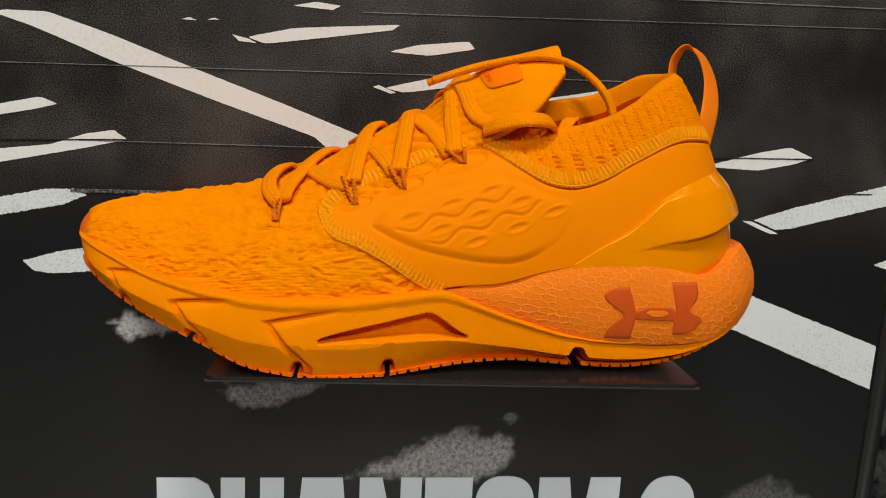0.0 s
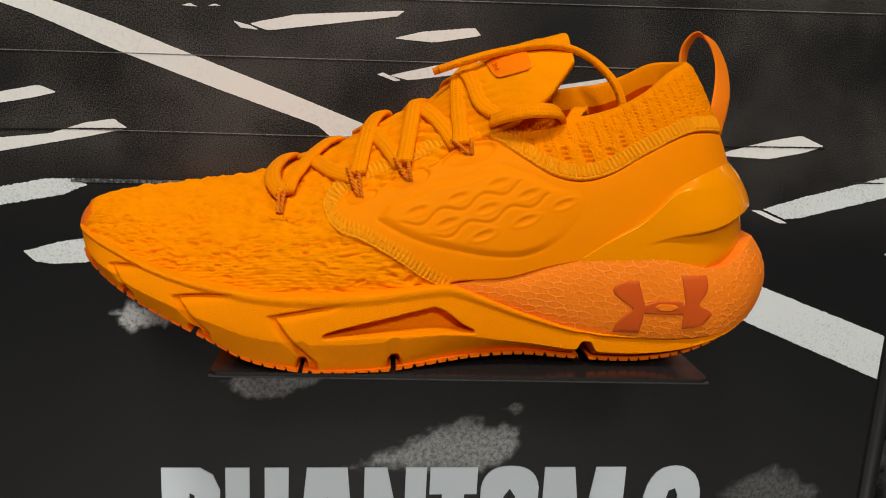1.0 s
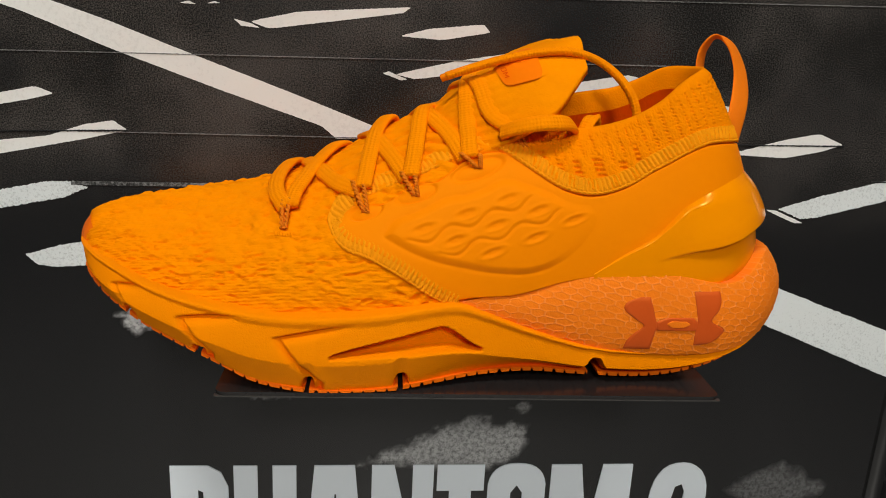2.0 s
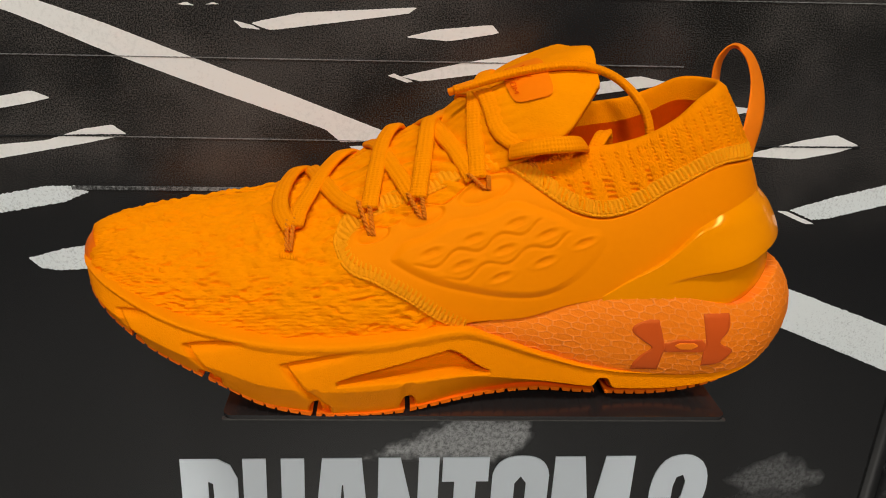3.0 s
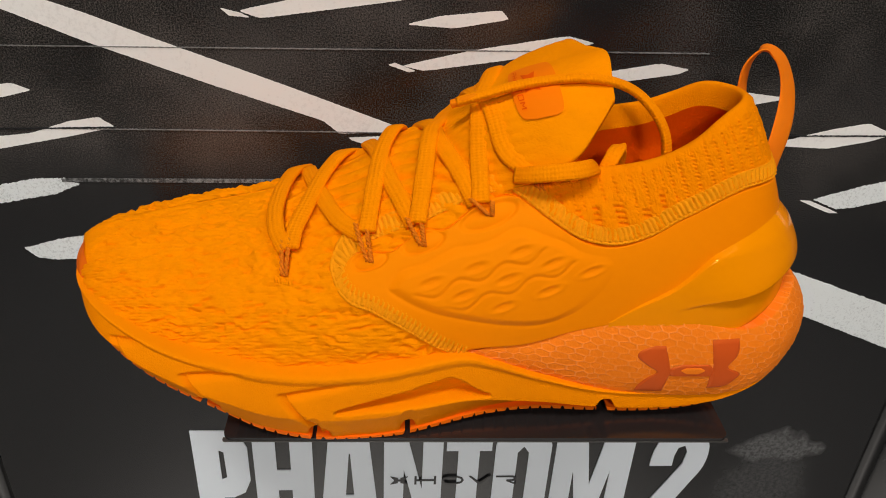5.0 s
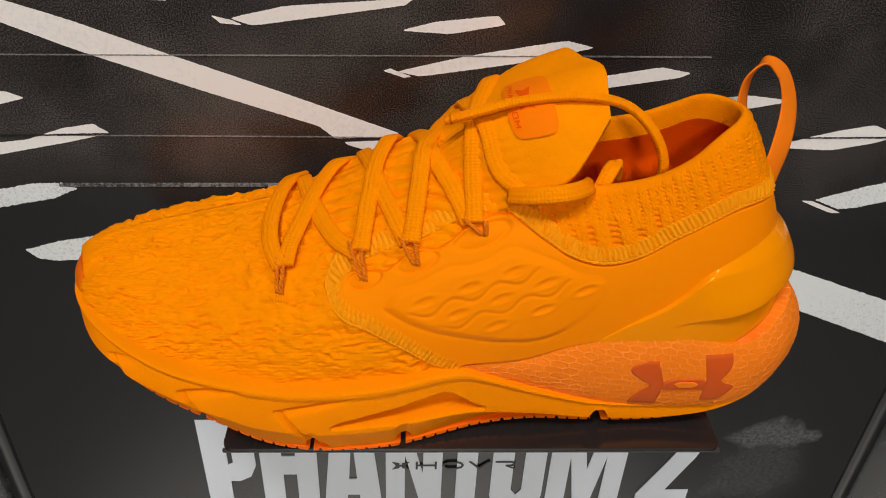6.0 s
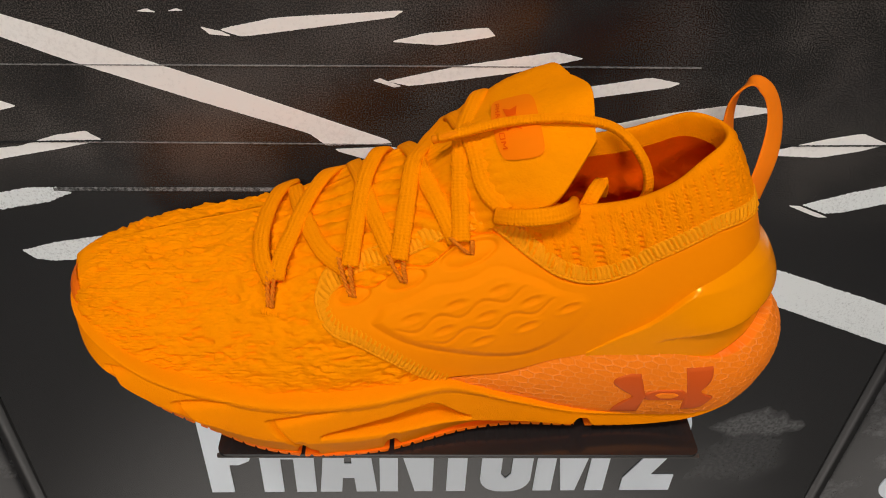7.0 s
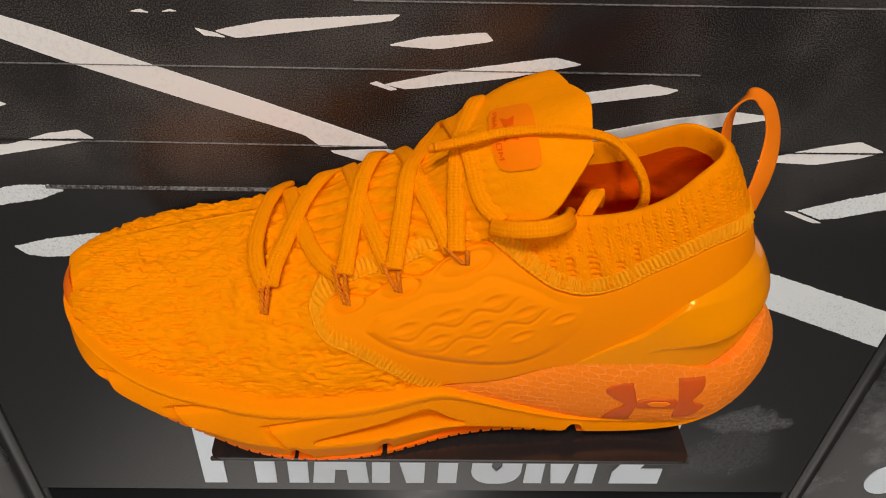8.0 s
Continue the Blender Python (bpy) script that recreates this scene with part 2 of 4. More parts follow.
marking([(-0.055, 1.3148), (-0.043, 1.3172), (-0.031, 1.3160), (-0.035, 1.3137)], CLEAN, rough=0.0003)
marking([(-0.109, 1.3052), (-0.105, 1.3064), (-0.1015, 1.3050)], CLEAN, rough=0.0002)
marking([(-0.0965, 1.3057), (-0.093, 1.3068), (-0.0905, 1.3060)], CLEAN, rough=0.0002)
marking([(-0.008, 1.2770), (0.023, 1.2848), (0.064, 1.2923), (0.0765, 1.2895), (0.045, 1.2820), (0.002, 1.2750)], CLEAN, rough=0.0003)
marking([(-0.014, 1.2772), (-0.011, 1.2782), (-0.002, 1.2748), (-0.005, 1.2742)], CLEAN, rough=0.0002)
marking([(0.070, 1.2745), (0.107, 1.2815), (0.1205, 1.2792), (0.116, 1.2770), (0.070, 1.2690)], CLEAN, rough=0.0003)
marking([(0.080, 1.2545), (0.119, 1.2645), (0.148, 1.2695), (0.1705, 1.2672), (0.145, 1.2620), (0.09, 1.250)], CLEAN, rough=0.0003)
marking([(-0.23, 1.2530), (-0.197, 1.2600), (-0.178, 1.2643), (-0.1695, 1.2612), (-0.181, 1.2580), (-0.23, 1.2480)], CLEAN)
marking([(-0.23, 1.2330), (-0.198, 1.2380), (-0.174, 1.2410), (-0.157, 1.2470), (-0.143, 1.2495), (-0.1365, 1.2450), (-0.157, 1.2400), (-0.190, 1.2330), (-0.23, 1.2250)], CLEAN)
marking([(-0.23, 1.2070), (-0.200, 1.2135), (-0.177, 1.2185), (-0.164, 1.2190), (-0.1575, 1.2160), (-0.170, 1.2105), (-0.200, 1.2045), (-0.23, 1.197)], WORN)
marking([(-0.190, 1.1810), (-0.173, 1.1862), (-0.150, 1.1905), (-0.120, 1.192), (-0.125, 1.180), (-0.160, 1.1760), (-0.177, 1.1748), (-0.185, 1.1760)], WORN)
marking([(0.165, 1.2440), (0.194, 1.2525), (0.212, 1.2562), (0.2255, 1.2510), (0.214, 1.2470), (0.195, 1.2430)], CLEAN, rough=0.0004)
marking([(0.1965, 1.2160), (0.217, 1.2230), (0.2785, 1.2400), (0.2785, 1.2285), (0.218, 1.2120), (0.209, 1.2110)], WORN)
marking([(0.1895, 1.2153), (0.195, 1.2152), (0.2115, 1.2087), (0.206, 1.2087)], CLEAN, rough=0.0003)
marking([(0.150, 1.1900), (0.202, 1.1725), (0.2785, 1.1455), (0.2785, 1.1195), (0.193, 1.1530), (0.14, 1.172)], WORN)
for xa, za, xb, zb_ in ((0.168, 1.2486, 0.2262, 1.2500), (-0.23, 1.2407, -0.136, 1.2446), (-0.212, 1.2562, -0.207, 1.2565), (0.245, 1.2318, 0.262, 1.2322)):
    marking([(xa, za), (xb, zb_), (xb, zb_ + 0.0007), (xa, za + 0.0006)], m_ink, "print_scratch", rough=0.00015, proud=0.0007)
marking([(0.2695, 1.1930), (0.2785, 1.1965), (0.2785, 1.1905)], WORN)
for (xa, za), (xb, zb_), t_, mt in (((-0.23, 1.2793), (0.010, 1.2842), 0.0004, m_line), ((0.010, 1.2842), (0.128, 1.2864), 0.0005, m_line), ((-0.165, 1.2172), (-0.05, 1.2192), 0.0018, m_faint),
                               ((-0.16, 1.2435), (-0.006, 1.2455), 0.0004, m_line), ((-0.02, 1.3132), (0.2785, 1.3210), 0.0004, m_line), ((-0.1, 1.3250), (0.2785, 1.331), 0.0005, m_line)):
    marking([(xa, za), (xb, zb_), (xb, zb_ + t_), (xa, za + t_)], mt, "road_line", rough=0.00010, proud=0.0006)



m_soft = m_panel.copy()
m_soft.name = "thinning_white_print"
nt = m_soft.node_tree
bs = nt.nodes["Principled BSDF"]
fd = nt.nodes.new("ShaderNodeAttribute")
fd.attribute_name = "fade"
gr = nt.nodes.new("ShaderNodeTexNoise")
gr.inputs["Scale"].default_value, gr.inputs["Detail"].default_value, gr.inputs["Roughness"].default_value = 420, 6, 0.75
tc_ = nt.nodes.new("ShaderNodeTexCoord")
nt.links.new(tc_.outputs["Object"], gr.inputs["Vector"])
cut_ = nt.nodes.new("ShaderNodeMapRange")
cut_.inputs["From Min"].default_value, cut_.inputs["From Max"].default_value = 0.38, 0.58
cut_.inputs["To Min"].default_value = 0.30
nt.links.new(gr.outputs["Fac"], cut_.inputs["Value"])
sc = nt.nodes.new("ShaderNodeMath")
sc.operation = "MULTIPLY"
nt.links.new(fd.outputs["Fac"], sc.inputs[0])
nt.links.new(cut_.outputs[0], sc.inputs[1])
mx = nt.nodes.new("ShaderNodeMix")
mx.data_type = "RGBA"
mx.inputs["B"].default_value = (0.55, 0.55, 0.555, 1)
coarse = nt.nodes.new("ShaderNodeAttribute")
coarse.attribute_name = "asphalt"
flatmix = nt.nodes.new("ShaderNodeMix")
flatmix.data_type = "RGBA"
flatmix.inputs["A"].default_value = (0.0115, 0.0115, 0.0125, 1)
nt.links.new(coarse.outputs["Fac"], flatmix.inputs["Factor"])
nt.links.new(bs.inputs["Base Color"].links[0].from_socket, flatmix.inputs["B"])
nt.links.new(flatmix.outputs["Result"], mx.inputs["A"])
nt.links.new(sc.outputs[0], mx.inputs["Factor"])
nt.links.new(mx.outputs["Result"], bs.inputs["Base Color"])


def inside(X, Z, outline):
    """How far inside an outline a place lies, in metres (outside: minus)."""
    near_, odd = np.full(X.shape, 9.0), np.zeros(X.shape, bool)
    for i in range(len(outline)):
        (xa, za), (xb, zb) = outline[i], outline[(i + 1) % len(outline)]
        u = np.clip(((X - xa) * (xb - xa) + (Z - za) * (zb - za)) / ((xb - xa)**2 + (zb - za)**2), 0, 1)
        near_ = np.minimum(near_, np.hypot(X - xa - u * (xb - xa), Z - za - u * (zb - za)))
        odd ^= ((za > Z) != (zb > Z)) & (X < (xb - xa) * (Z - za) / (zb - za + 1e-12) + xa)
    return np.where(odd, near_, -near_)


PATCHES = ([(-0.096, 1.1125), (-0.088, 1.1165), (-0.060, 1.1195), (-0.025, 1.1185), (-0.0396, 1.1115), (-0.070, 1.0995), (-0.079, 1.1010)], [(-0.028, 1.060), (0.005, 1.078), (0.039, 1.094), (0.071, 1.088), (0.073, 1.074), (0.062, 1.060)],
           [(0.0610, 1.0990), (0.069, 1.1022), (0.0750, 1.0990), (0.068, 1.0958)], [(0.186, 1.046), (0.205, 1.0585), (0.2244, 1.0665), (0.245, 1.0565), (0.263, 1.0480), (0.240, 1.036), (0.21, 1.034)],
           [(-0.150, 1.1492), (-0.139, 1.1555), (-0.117, 1.1500), (-0.107, 1.1456), (-0.122, 1.1410), (-0.138, 1.1402)],
           [(0.178, 0.985), (0.190, 1.035), (0.222, 1.058), (0.252, 1.040), (0.258, 1.005), (0.235, 0.980)])
gx, gz = np.linspace(-0.2345, 0.2785, 300), np.concatenate((np.linspace(0.97, 1.18, 150), np.linspace(1.185, 1.33, 20), np.linspace(1.36, 1.75, 10)))
GX, GZ = np.meshgrid(gx, gz, indexing="ij")
wob = 0.005 * (grain2(GX * 160, GZ * 160, 3) - 0.5) + 0.003 * (grain2(GX * 420, GZ * 420, 6) - 0.5)
SOFT = ((0.0045, 0.9), (0.0060, 0.8), (0.003, 0.8), (0.009, 0.18), (0.0035, 1.3), (0.022, 0.075))
fade = np.max([smooth(-sf * 0.1, sf * 0.9, inside(GX, GZ, p) + wob) * st for p, (sf, st) in zip(PATCHES, SOFT)], axis=0)
face = part("printed_face", np.stack([GX, WALL + 0 * GX, GZ], axis=-1), sheet(300, 180), m_soft, panel, flat=True)
asphalt = smooth(1.185, 1.255, GZ) * (0.45 + 0.55 * smooth(0.3, 0.6, grain2(GX * 14, GZ * 22, 12)))
face.data.attributes.new("asphalt", "FLOAT", "POINT").data.foreach_set("value", asphalt.reshape(-1).astype(np.float32))
face.data.attributes.new("fade", "FLOAT", "POINT").data.foreach_set("value", fade.reshape(-1).astype(np.float32))

# lettering: each glyph in a box one unit high
GLYPHS = (
    ("letter_p", -0.1255, 0.0315, [[(0, 0), (0.0, 1), (0.66, 1), (0.88, 0.95), (1, 0.84), (1, 0.52), (0.88, 0.40), (0.66, 0.35), (0.47, 0.35), (0.47, 0)]], [[(0.47, 0.82), (0.56, 0.80), (0.57, 0.55), (0.47, 0.53)]]),
    ("letter_h", -0.0910, 0.0345, [[(0, 0), (0, 1), (0.38, 1), (0.38, 0.62), (0.62, 0.62), (0.62, 1), (1, 1), (1, 0), (0.62, 0), (0.62, 0.42), (0.38, 0.42), (0.38, 0)]], []),
    ("letter_a", -0.0540, 0.0375, [[(0, 0), (0.20, 1), (0.80, 1), (1, 0), (0.64, 0), (0.61, 0.18), (0.41, 0.18), (0.38, 0)]], [[(0.44, 0.36), (0.50, 0.78), (0.52, 0.78), (0.575, 0.36)]]),
    ("letter_n", -0.0145, 0.0350, [[(0, 0), (0, 1), (0.36, 1), (0.66, 0.42), (0.66, 1), (1, 1), (1, 0), (0.66, 0), (0.34, 0.62), (0.34, 0)]], []),
    ("letter_t", 0.0225, 0.0270, [[(0, 0.80), (0, 1), (1, 1), (1, 0.80), (0.735, 0.80), (0.735, 0), (0.265, 0), (0.265, 0.80)]], []),
    ("letter_o", 0.0515, 0.0340, [[(0.5 + 0.5 * sx_ * math.sin(k * math.pi / 16)**0.8, (0.79 if sz_ > 0 else 0.21) + 0.22 * sz_ * math.cos(k * math.pi / 16)**0.8) for sx_, sz_, ks in ((-1, -1, range(0, 8)), (-1, 1, range(7, 0, -1)), (1, 1, range(0, 8)), (1, -1, range(7, 0, -1))) for k in ks]], [[(0.40, 0.22), (0.40, 0.78), (0.5, 0.84), (0.60, 0.78), (0.60, 0.22), (0.5, 0.16)]]),
    ("letter_m", 0.0880, 0.0475, [[(0, 0), (0, 1), (0.37, 1), (0.5, 0.45), (0.63, 1), (1, 1), (1, 0), (0.74, 0), (0.74, 0.60), (0.60, 0), (0.40, 0), (0.26, 0.60), (0.26, 0)]], []),
    ("digit_two", 0.1470, 0.0345, [[(0, 0), (0, 0.16), (0.40, 0.50), (0.58, 0.66), (0.61, 0.78), (0.55, 0.84), (0.44, 0.82), (0.40, 0.74), (0.40, 0.64), (0, 0.64), (0.0, 0.71), (0.02, 0.79), (0.06, 0.86), (0.12, 0.915), (0.20, 0.96), (0.30, 0.99), (0.42, 1.005), (0.54, 1.01), (0.66, 1.003), (0.77, 0.98), (0.87, 0.945), (0.94, 0.895), (0.985, 0.83), (1, 0.76), (0.995, 0.70), (0.97, 0.635), (0.92, 0.57), (0.84, 0.50), (0.52, 0.20), (0.98, 0.20), (0.98, 0)]], []),
)
TEXT0, TEXT1 = 0.9795, 1.0625


def glyph(outlines, holes, x0, w):
    """A flat letter with its counters left open."""
    bm = bmesh.new()
    edges = []
    for loop in outlines + holes:
        vs = [bm.verts.new((x0 + w * u, WALL - 0.0007, TEXT0 + (TEXT1 - TEXT0) * v + 0.008 * (x0 + w * u - 0.02))) for u, v in loop]
        edges += [bm.edges.new((vs[i], vs[(i + 1) % len(vs)])) for i in range(len(vs))]
    bmesh.ops.triangle_fill(bm, use_beauty=True, use_dissolve=False, edges=edges, normal=(0, -1, 0))
    r = bmesh.ops.extrude_face_region(bm, geom=bm.faces[:])
    for v in r["geom"]:
        if isinstance(v, bmesh.types.BMVert):
            v.co.y += 0.0011
    bmesh.ops.recalc_face_normals(bm, faces=bm.faces[:])
    bm.verts.index_update()
    out = [tuple(v.co) for v in bm.verts], [tuple(v.index for v in f.verts) for f in bm.faces]
    bm.free()
    return out


for nm, x0, w, outl, holes in GLYPHS:
    part(nm, *glyph(outl, holes, x0, w), m_letter, panel, flat=True)
# small black lettering across the large letters, and the plain emblem before it
SMALL = (
    [(-0.0105, 0), (-0.0085, 0.38), (-0.0085, 0.62), (-0.0105, 1), (-0.0060, 0.8), (-0.0060, 0.6), (-0.0045, 0.6), (-0.0045, 0.8), (0.0, 1), (-0.002, 0.62), (-0.002, 0.38), (0.0, 0), (-0.0045, 0.2), (-0.0045, 0.4), (-0.0060, 0.4), (-0.0060, 0.2)],
    [(0.0040, 0), (0.0040, 1), (0.0053, 1), (0.0053, 0.6), (0.0158, 0.6), (0.0158, 1), (0.0171, 1), (0.0171, 0), (0.0158, 0), (0.0158, 0.42), (0.0053, 0.42), (0.0053, 0)],
    [(0.0205, 0.5), (0.0218, 0.85), (0.0245, 1), (0.0300, 1), (0.0328, 0.85), (0.0340, 0.5), (0.0328, 0.15), (0.0300, 0), (0.0245, 0), (0.0218, 0.15), (0.0217, 0.5), (0.0228, 0.25), (0.0248, 0.18), (0.0298, 0.18), (0.0318, 0.28), (0.0327, 0.5), (0.0318, 0.72), (0.0298, 0.82), (0.0248, 0.82), (0.0228, 0.75), (0.0217, 0.5)],
    [(0.0368, 1), (0.0383, 1), (0.0436, 0.25), (0.0488, 1), (0.0503, 1), (0.0442, 0), (0.0430, 0)],
    [(0.0535, 1), (0.0640, 1), (0.0660, 0.85), (0.0660, 0.5), (0.0642, 0.36), (0.0620, 0.36), (0.0662, 0), (0.0645, 0), (0.0600, 0.36), (0.0600, 0.48), (0.0635, 0.52), (0.0645, 0.62), (0.0645, 0.76), (0.0635, 0.84), (0.0535, 0.84)],
)
for loop_ in SMALL:
    part("small_print", *prism([(u, 1.0188 + 0.0066 * v + 0.008 * (u - 0.02)) for u, v in loop_], WALL - 0.0012, WALL), m_ink, panel, flat=True)

# strips added inside the open gaps, black in place of the shade there
for x0, x1 in ((0.2787, 0.2828), (-0.2388, -0.2347)):
    tagged(part("trim", *block(x0, x1, 0.4312, 0.469, 0.55, 1.75), m_gap), "black filler strip painting the shade in the gap between two boards", "trim", kind="structure")
# side trims and the neighbouring boards
for x0, x1, xb in ((0.2830, 0.2915, 0.80), (-0.2475, -0.2390, -0.80)):
    tr = tagged(part("trim", *block(x0, x1, WALL + 0.001, 0.47, 0.55, 1.75, 0.0008), m_trim), "narrow dark grey metal trim beside the display board", "trim", kind="structure")
    a, b = (x1 + 0.001, xb) if xb > 0 else (xb, x0 - 0.001)
    board = tagged(part("side_board", *block(a, b, WALL + 0.012, 0.47, 0.4, 1.75, 0.001), m_side), "dark glossy board with painted grey reflections beside the display board", "display board")
    if xb > 0:
        # added white disc in place of an unidentified out-of-focus bright spot
        ring = [(0.3560 + 0.0160 * math.cos(k * math.pi / 20), 0.9690 + 0.0175 * math.sin(k * math.pi / 20)) for k in range(40)]
        part("bokeh_disc", *prism(ring, WALL + 0.0112, WALL + 0.0125), m_letter, board, "white round spot of the print", flat=True)
tagged(part("lower_board", *block(-0.2345, 0.2785, WALL + 0.004, 0.468, 0.40, 0.9675, 0.001), m_ink), "dark board under the display board", "display board")

# ---- shelf plate ----
shelf = thing("shelf", (0.025, 0.374, 1.157), "thin black steel shelf plate fixed to the display board", "shelf")


def plate_outline(x0, x1, y0, y1, r, n=6):
    pts = [(x1, y1), (x0, y1)]
    for cx, a0 in ((x0 + r, math.pi), (x1 - r, 1.5 * math.pi)):
        pts += [(cx + r * math.cos(a0 + k * math.pi / 2 / n), y0 + r + r * math.sin(a0 + k * math.pi / 2 / n)) for k in range(n + 1)]
    return pts


def slab(outline, z0, z1):
    n = len(outline)
    vs = [(x, y, z0) for x, y in outline] + [(x, y, z1) for x, y in outline]
    return vs, [tuple(range(n))[::-1], tuple(range(n, 2 * n))] + [(i, (i + 1) % n, n + (i + 1) % n, n + i) for i in range(n)]


part("plate", *slab(plate_outline(-0.0758, 0.1270, 0.3205, WALL - 0.0005, 0.004), 1.1584, 1.1599), m_plate, shelf, flat=True)
# thin strip in the paler colour, painting the highlight along the front edge
part("rim", *slab(plate_outline(-0.0760, 0.1272, 0.3203, 0.3225, 0.001), 1.1578, 1.1583), m_edge, shelf, flat=True)
part("bracket", *block(-0.07, 0.12, WALL - 0.003, WALL - 0.0008, 1.1600, 1.1665, 0.0004), m_plate, shelf)

# ---- the shoe ----
GROUND = 1.16
shoe = thing("running_shoe", (0.014, 0.37, GROUND), "bright orange knitted running shoe with loosely threaded flat laces", "running shoe")

# main lines, along the shoe from toe (-x) to heel (+x)
TOE, HEEL = -0.1388, 0.1520
crest_y = spline([-0.14, -0.09, -0.05, 0.0, 0.05, 0.10, 0.16], [0.381, 0.3945, 0.397, 0.393, 0.380, 0.3725, 0.371])
near_w = spline([-0.14, -0.115, -0.084, -0.046, -0.002, 0.02, 0.06, 0.10, 0.13, 0.16], [0.0530, 0.0592, 0.0648, 0.0711, 0.0644, 0.0570, 0.0435, 0.0365, 0.034, 0.032])
far_w = spline([-0.14, -0.115, -0.084, -0.046, -0.002, 0.02, 0.06, 0.10, 0.13, 0.16], [0.024, 0.027, 0.0280, 0.0260, 0.024, 0.0230, 0.027, 0.034, 0.034, 0.032])
base_z = spline([-0.136, -0.115, -0.084, -0.046, -0.002, 0.03, 0.10, 0.155], [1.2065, 1.2020, 1.1925, 1.1880, 1.1900, 1.1900, 1.1900, 1.1950])
top_z = spline([-0.139, -0.136, -0.130, -0.118, -0.101, -0.077, -0.057, -0.037, -0.018, 0.002, 0.018, 0.035, 0.050, 0.068, 0.090, 0.108, 0.125, 0.140, 0.155],
               [1.2160, 1.2178, 1.2200, 1.2222, 1.2243, 1.2280, 1.2330, 1.2408, 1.2518, 1.2620, 1.2660, 1.2610, 1.2585, 1.2590, 1.2625, 1.2670, 1.2740, 1.2815, 1.2870])
close_k = spline([-0.14, 0.0, 0.015, 0.03, 0.05, 0.08, 0.155], [1.0, 1.0, 0.98, 0.86, 0.74, 0.68, 0.60])
bulge_p = spline([-0.14, -0.10, -0.06, -0.02, 0.004, 0.023, 0.064, 0.10, 0.155], [1.5, 1.6, 1.88, 1.88, 2.03, 2.2, 2.9, 2.7, 2.4])


far_rise = spline([0.025, 0.045, 0.06, 0.08, 0.10, 0.125, 0.14, 0.152], [0.0, 0.007, 0.011, 0.0115, 0.0095, 0.0060, 0.0035, 0.0])


def end_round(x, toe=TOE, heel=HEEL, a=0.060, b=0.040, p=2.2):
    u = np.clip((toe + a - x) / a, 0, 1)
    v = np.clip((x - (heel - b)) / b, 0, 1)
    return (1 - u**p)**(1 / p) * (1 - v**p)**(1 / p)


def heel_lean(x):
    return 0.029 * smooth(0.05, 0.155, x)


def body(xs, f, side):
    """The upper's surface: station, share of the height, and side (-1: towards the room)."""
    f = np.clip(f, 0, 1)
    w = np.where(side < 0, near_w(xs), far_w(xs)) * end_round(xs)
    boxy = np.where(side < 0, 0.0, smooth(0.03, -0.01, xs))
    off = w * np.clip(1 - close_k(xs) * f**(bulge_p(xs) + 1.1 * boxy), 0, 1)**(1 / (1.8 + 0.7 * boxy))
    top = top_z(xs) + np.where(side < 0, 0.0, far_rise(xs))
    return np.stack([xs - heel_lean(xs) * f**2, crest_y(xs) + side * off, base_z(xs) + (top - base_z(xs)) * f], axis=-1)


def station(x, z):
    xs = np.array(x, float)
    for _ in range(14):
        f = np.clip((z - base_z(xs)) / (top_z(xs) - base_z(xs)), 0, 1)
        xs = np.clip(x + heel_lean(xs) * f**2, TOE, HEEL)
    return xs, f


def skin(x, z, side=-1):
    """The place on the upper's side that shows at x and z, and its outward direction."""
    x, z = np.broadcast_arrays(np.asarray(x, float), np.asarray(z, float))
    e = 0.0004
    p = body(*station(x, z), side)
    px, pz = body(*station(x + e, z), side) - body(*station(x - e, z), side), body(*station(x, z + e), side) - body(*station(x, z - e), side)
    n = np.cross(px, pz) * (1 if side < 0 else -1)
    n /= np.linalg.norm(n, axis=-1, keepdims=True) + 1e-12
    return p, n


def normals(v, flip=1):
    du, dv = np.gradient(v, axis=0), np.gradient(v, axis=1)
    n = np.cross(du, dv) * flip
    return n / (np.linalg.norm(n, axis=-1, keepdims=True) + 1e-12)


def ends(n, lo, hi, power=1.6):
    """n places from lo to hi, denser at both ends."""
    s = np.linspace(-1, 1, n)
    s = np.sign(s) * (1 - (1 - np.abs(s))**power)
    return lo + (hi - lo) * (s + 1) / 2


# curves on the side, as heights over x
stitch_front = spline([-0.0305, -0.029, -0.016, -0.003, 0.008, 0.019], [1.2215, 1.2190, 1.2135, 1.2070, 1.2000, 1.1945])
pod_top = spline([0.019, 0.046, 0.060, 0.080, 0.106, 0.130, 0.145, 0.156, 0.166], [1.1950, 1.2010, 1.2050, 1.2082, 1.2092, 1.2055, 1.2085, 1.2150, 1.2160])
pod_low = spline([0.019, 0.030, 0.047, 0.0735, 0.095, 0.1126, 0.135, 0.151, 0.166], [1.1945, 1.1905, 1.1838, 1.1762, 1.1740, 1.1738, 1.1760, 1.1792, 1.1850])
collar_band = spline([0.032, 0.037, 0.0495, 0.060, 0.072, 0.084, 0.095, 0.116, 0.128, 0.142], [1.2545, 1.2525, 1.2455, 1.2402, 1.2385, 1.2420, 1.2485, 1.2590, 1.2600, 1.2585])
eyestay = spline([-0.0305, -0.0265, -0.020, -0.0105, -0.0063, -0.001, 0.0096, 0.0139, 0.020, 0.027, 0.034, 0.040], [1.2220, 1.2275, 1.2302, 1.2318, 1.2348, 1.2390, 1.2408, 1.2438, 1.2485, 1.2515, 1.2525, 1.2515])

# knitted body
NU, NV = 740, 230
xs = ends(NU, TOE, HEEL, 1.7)
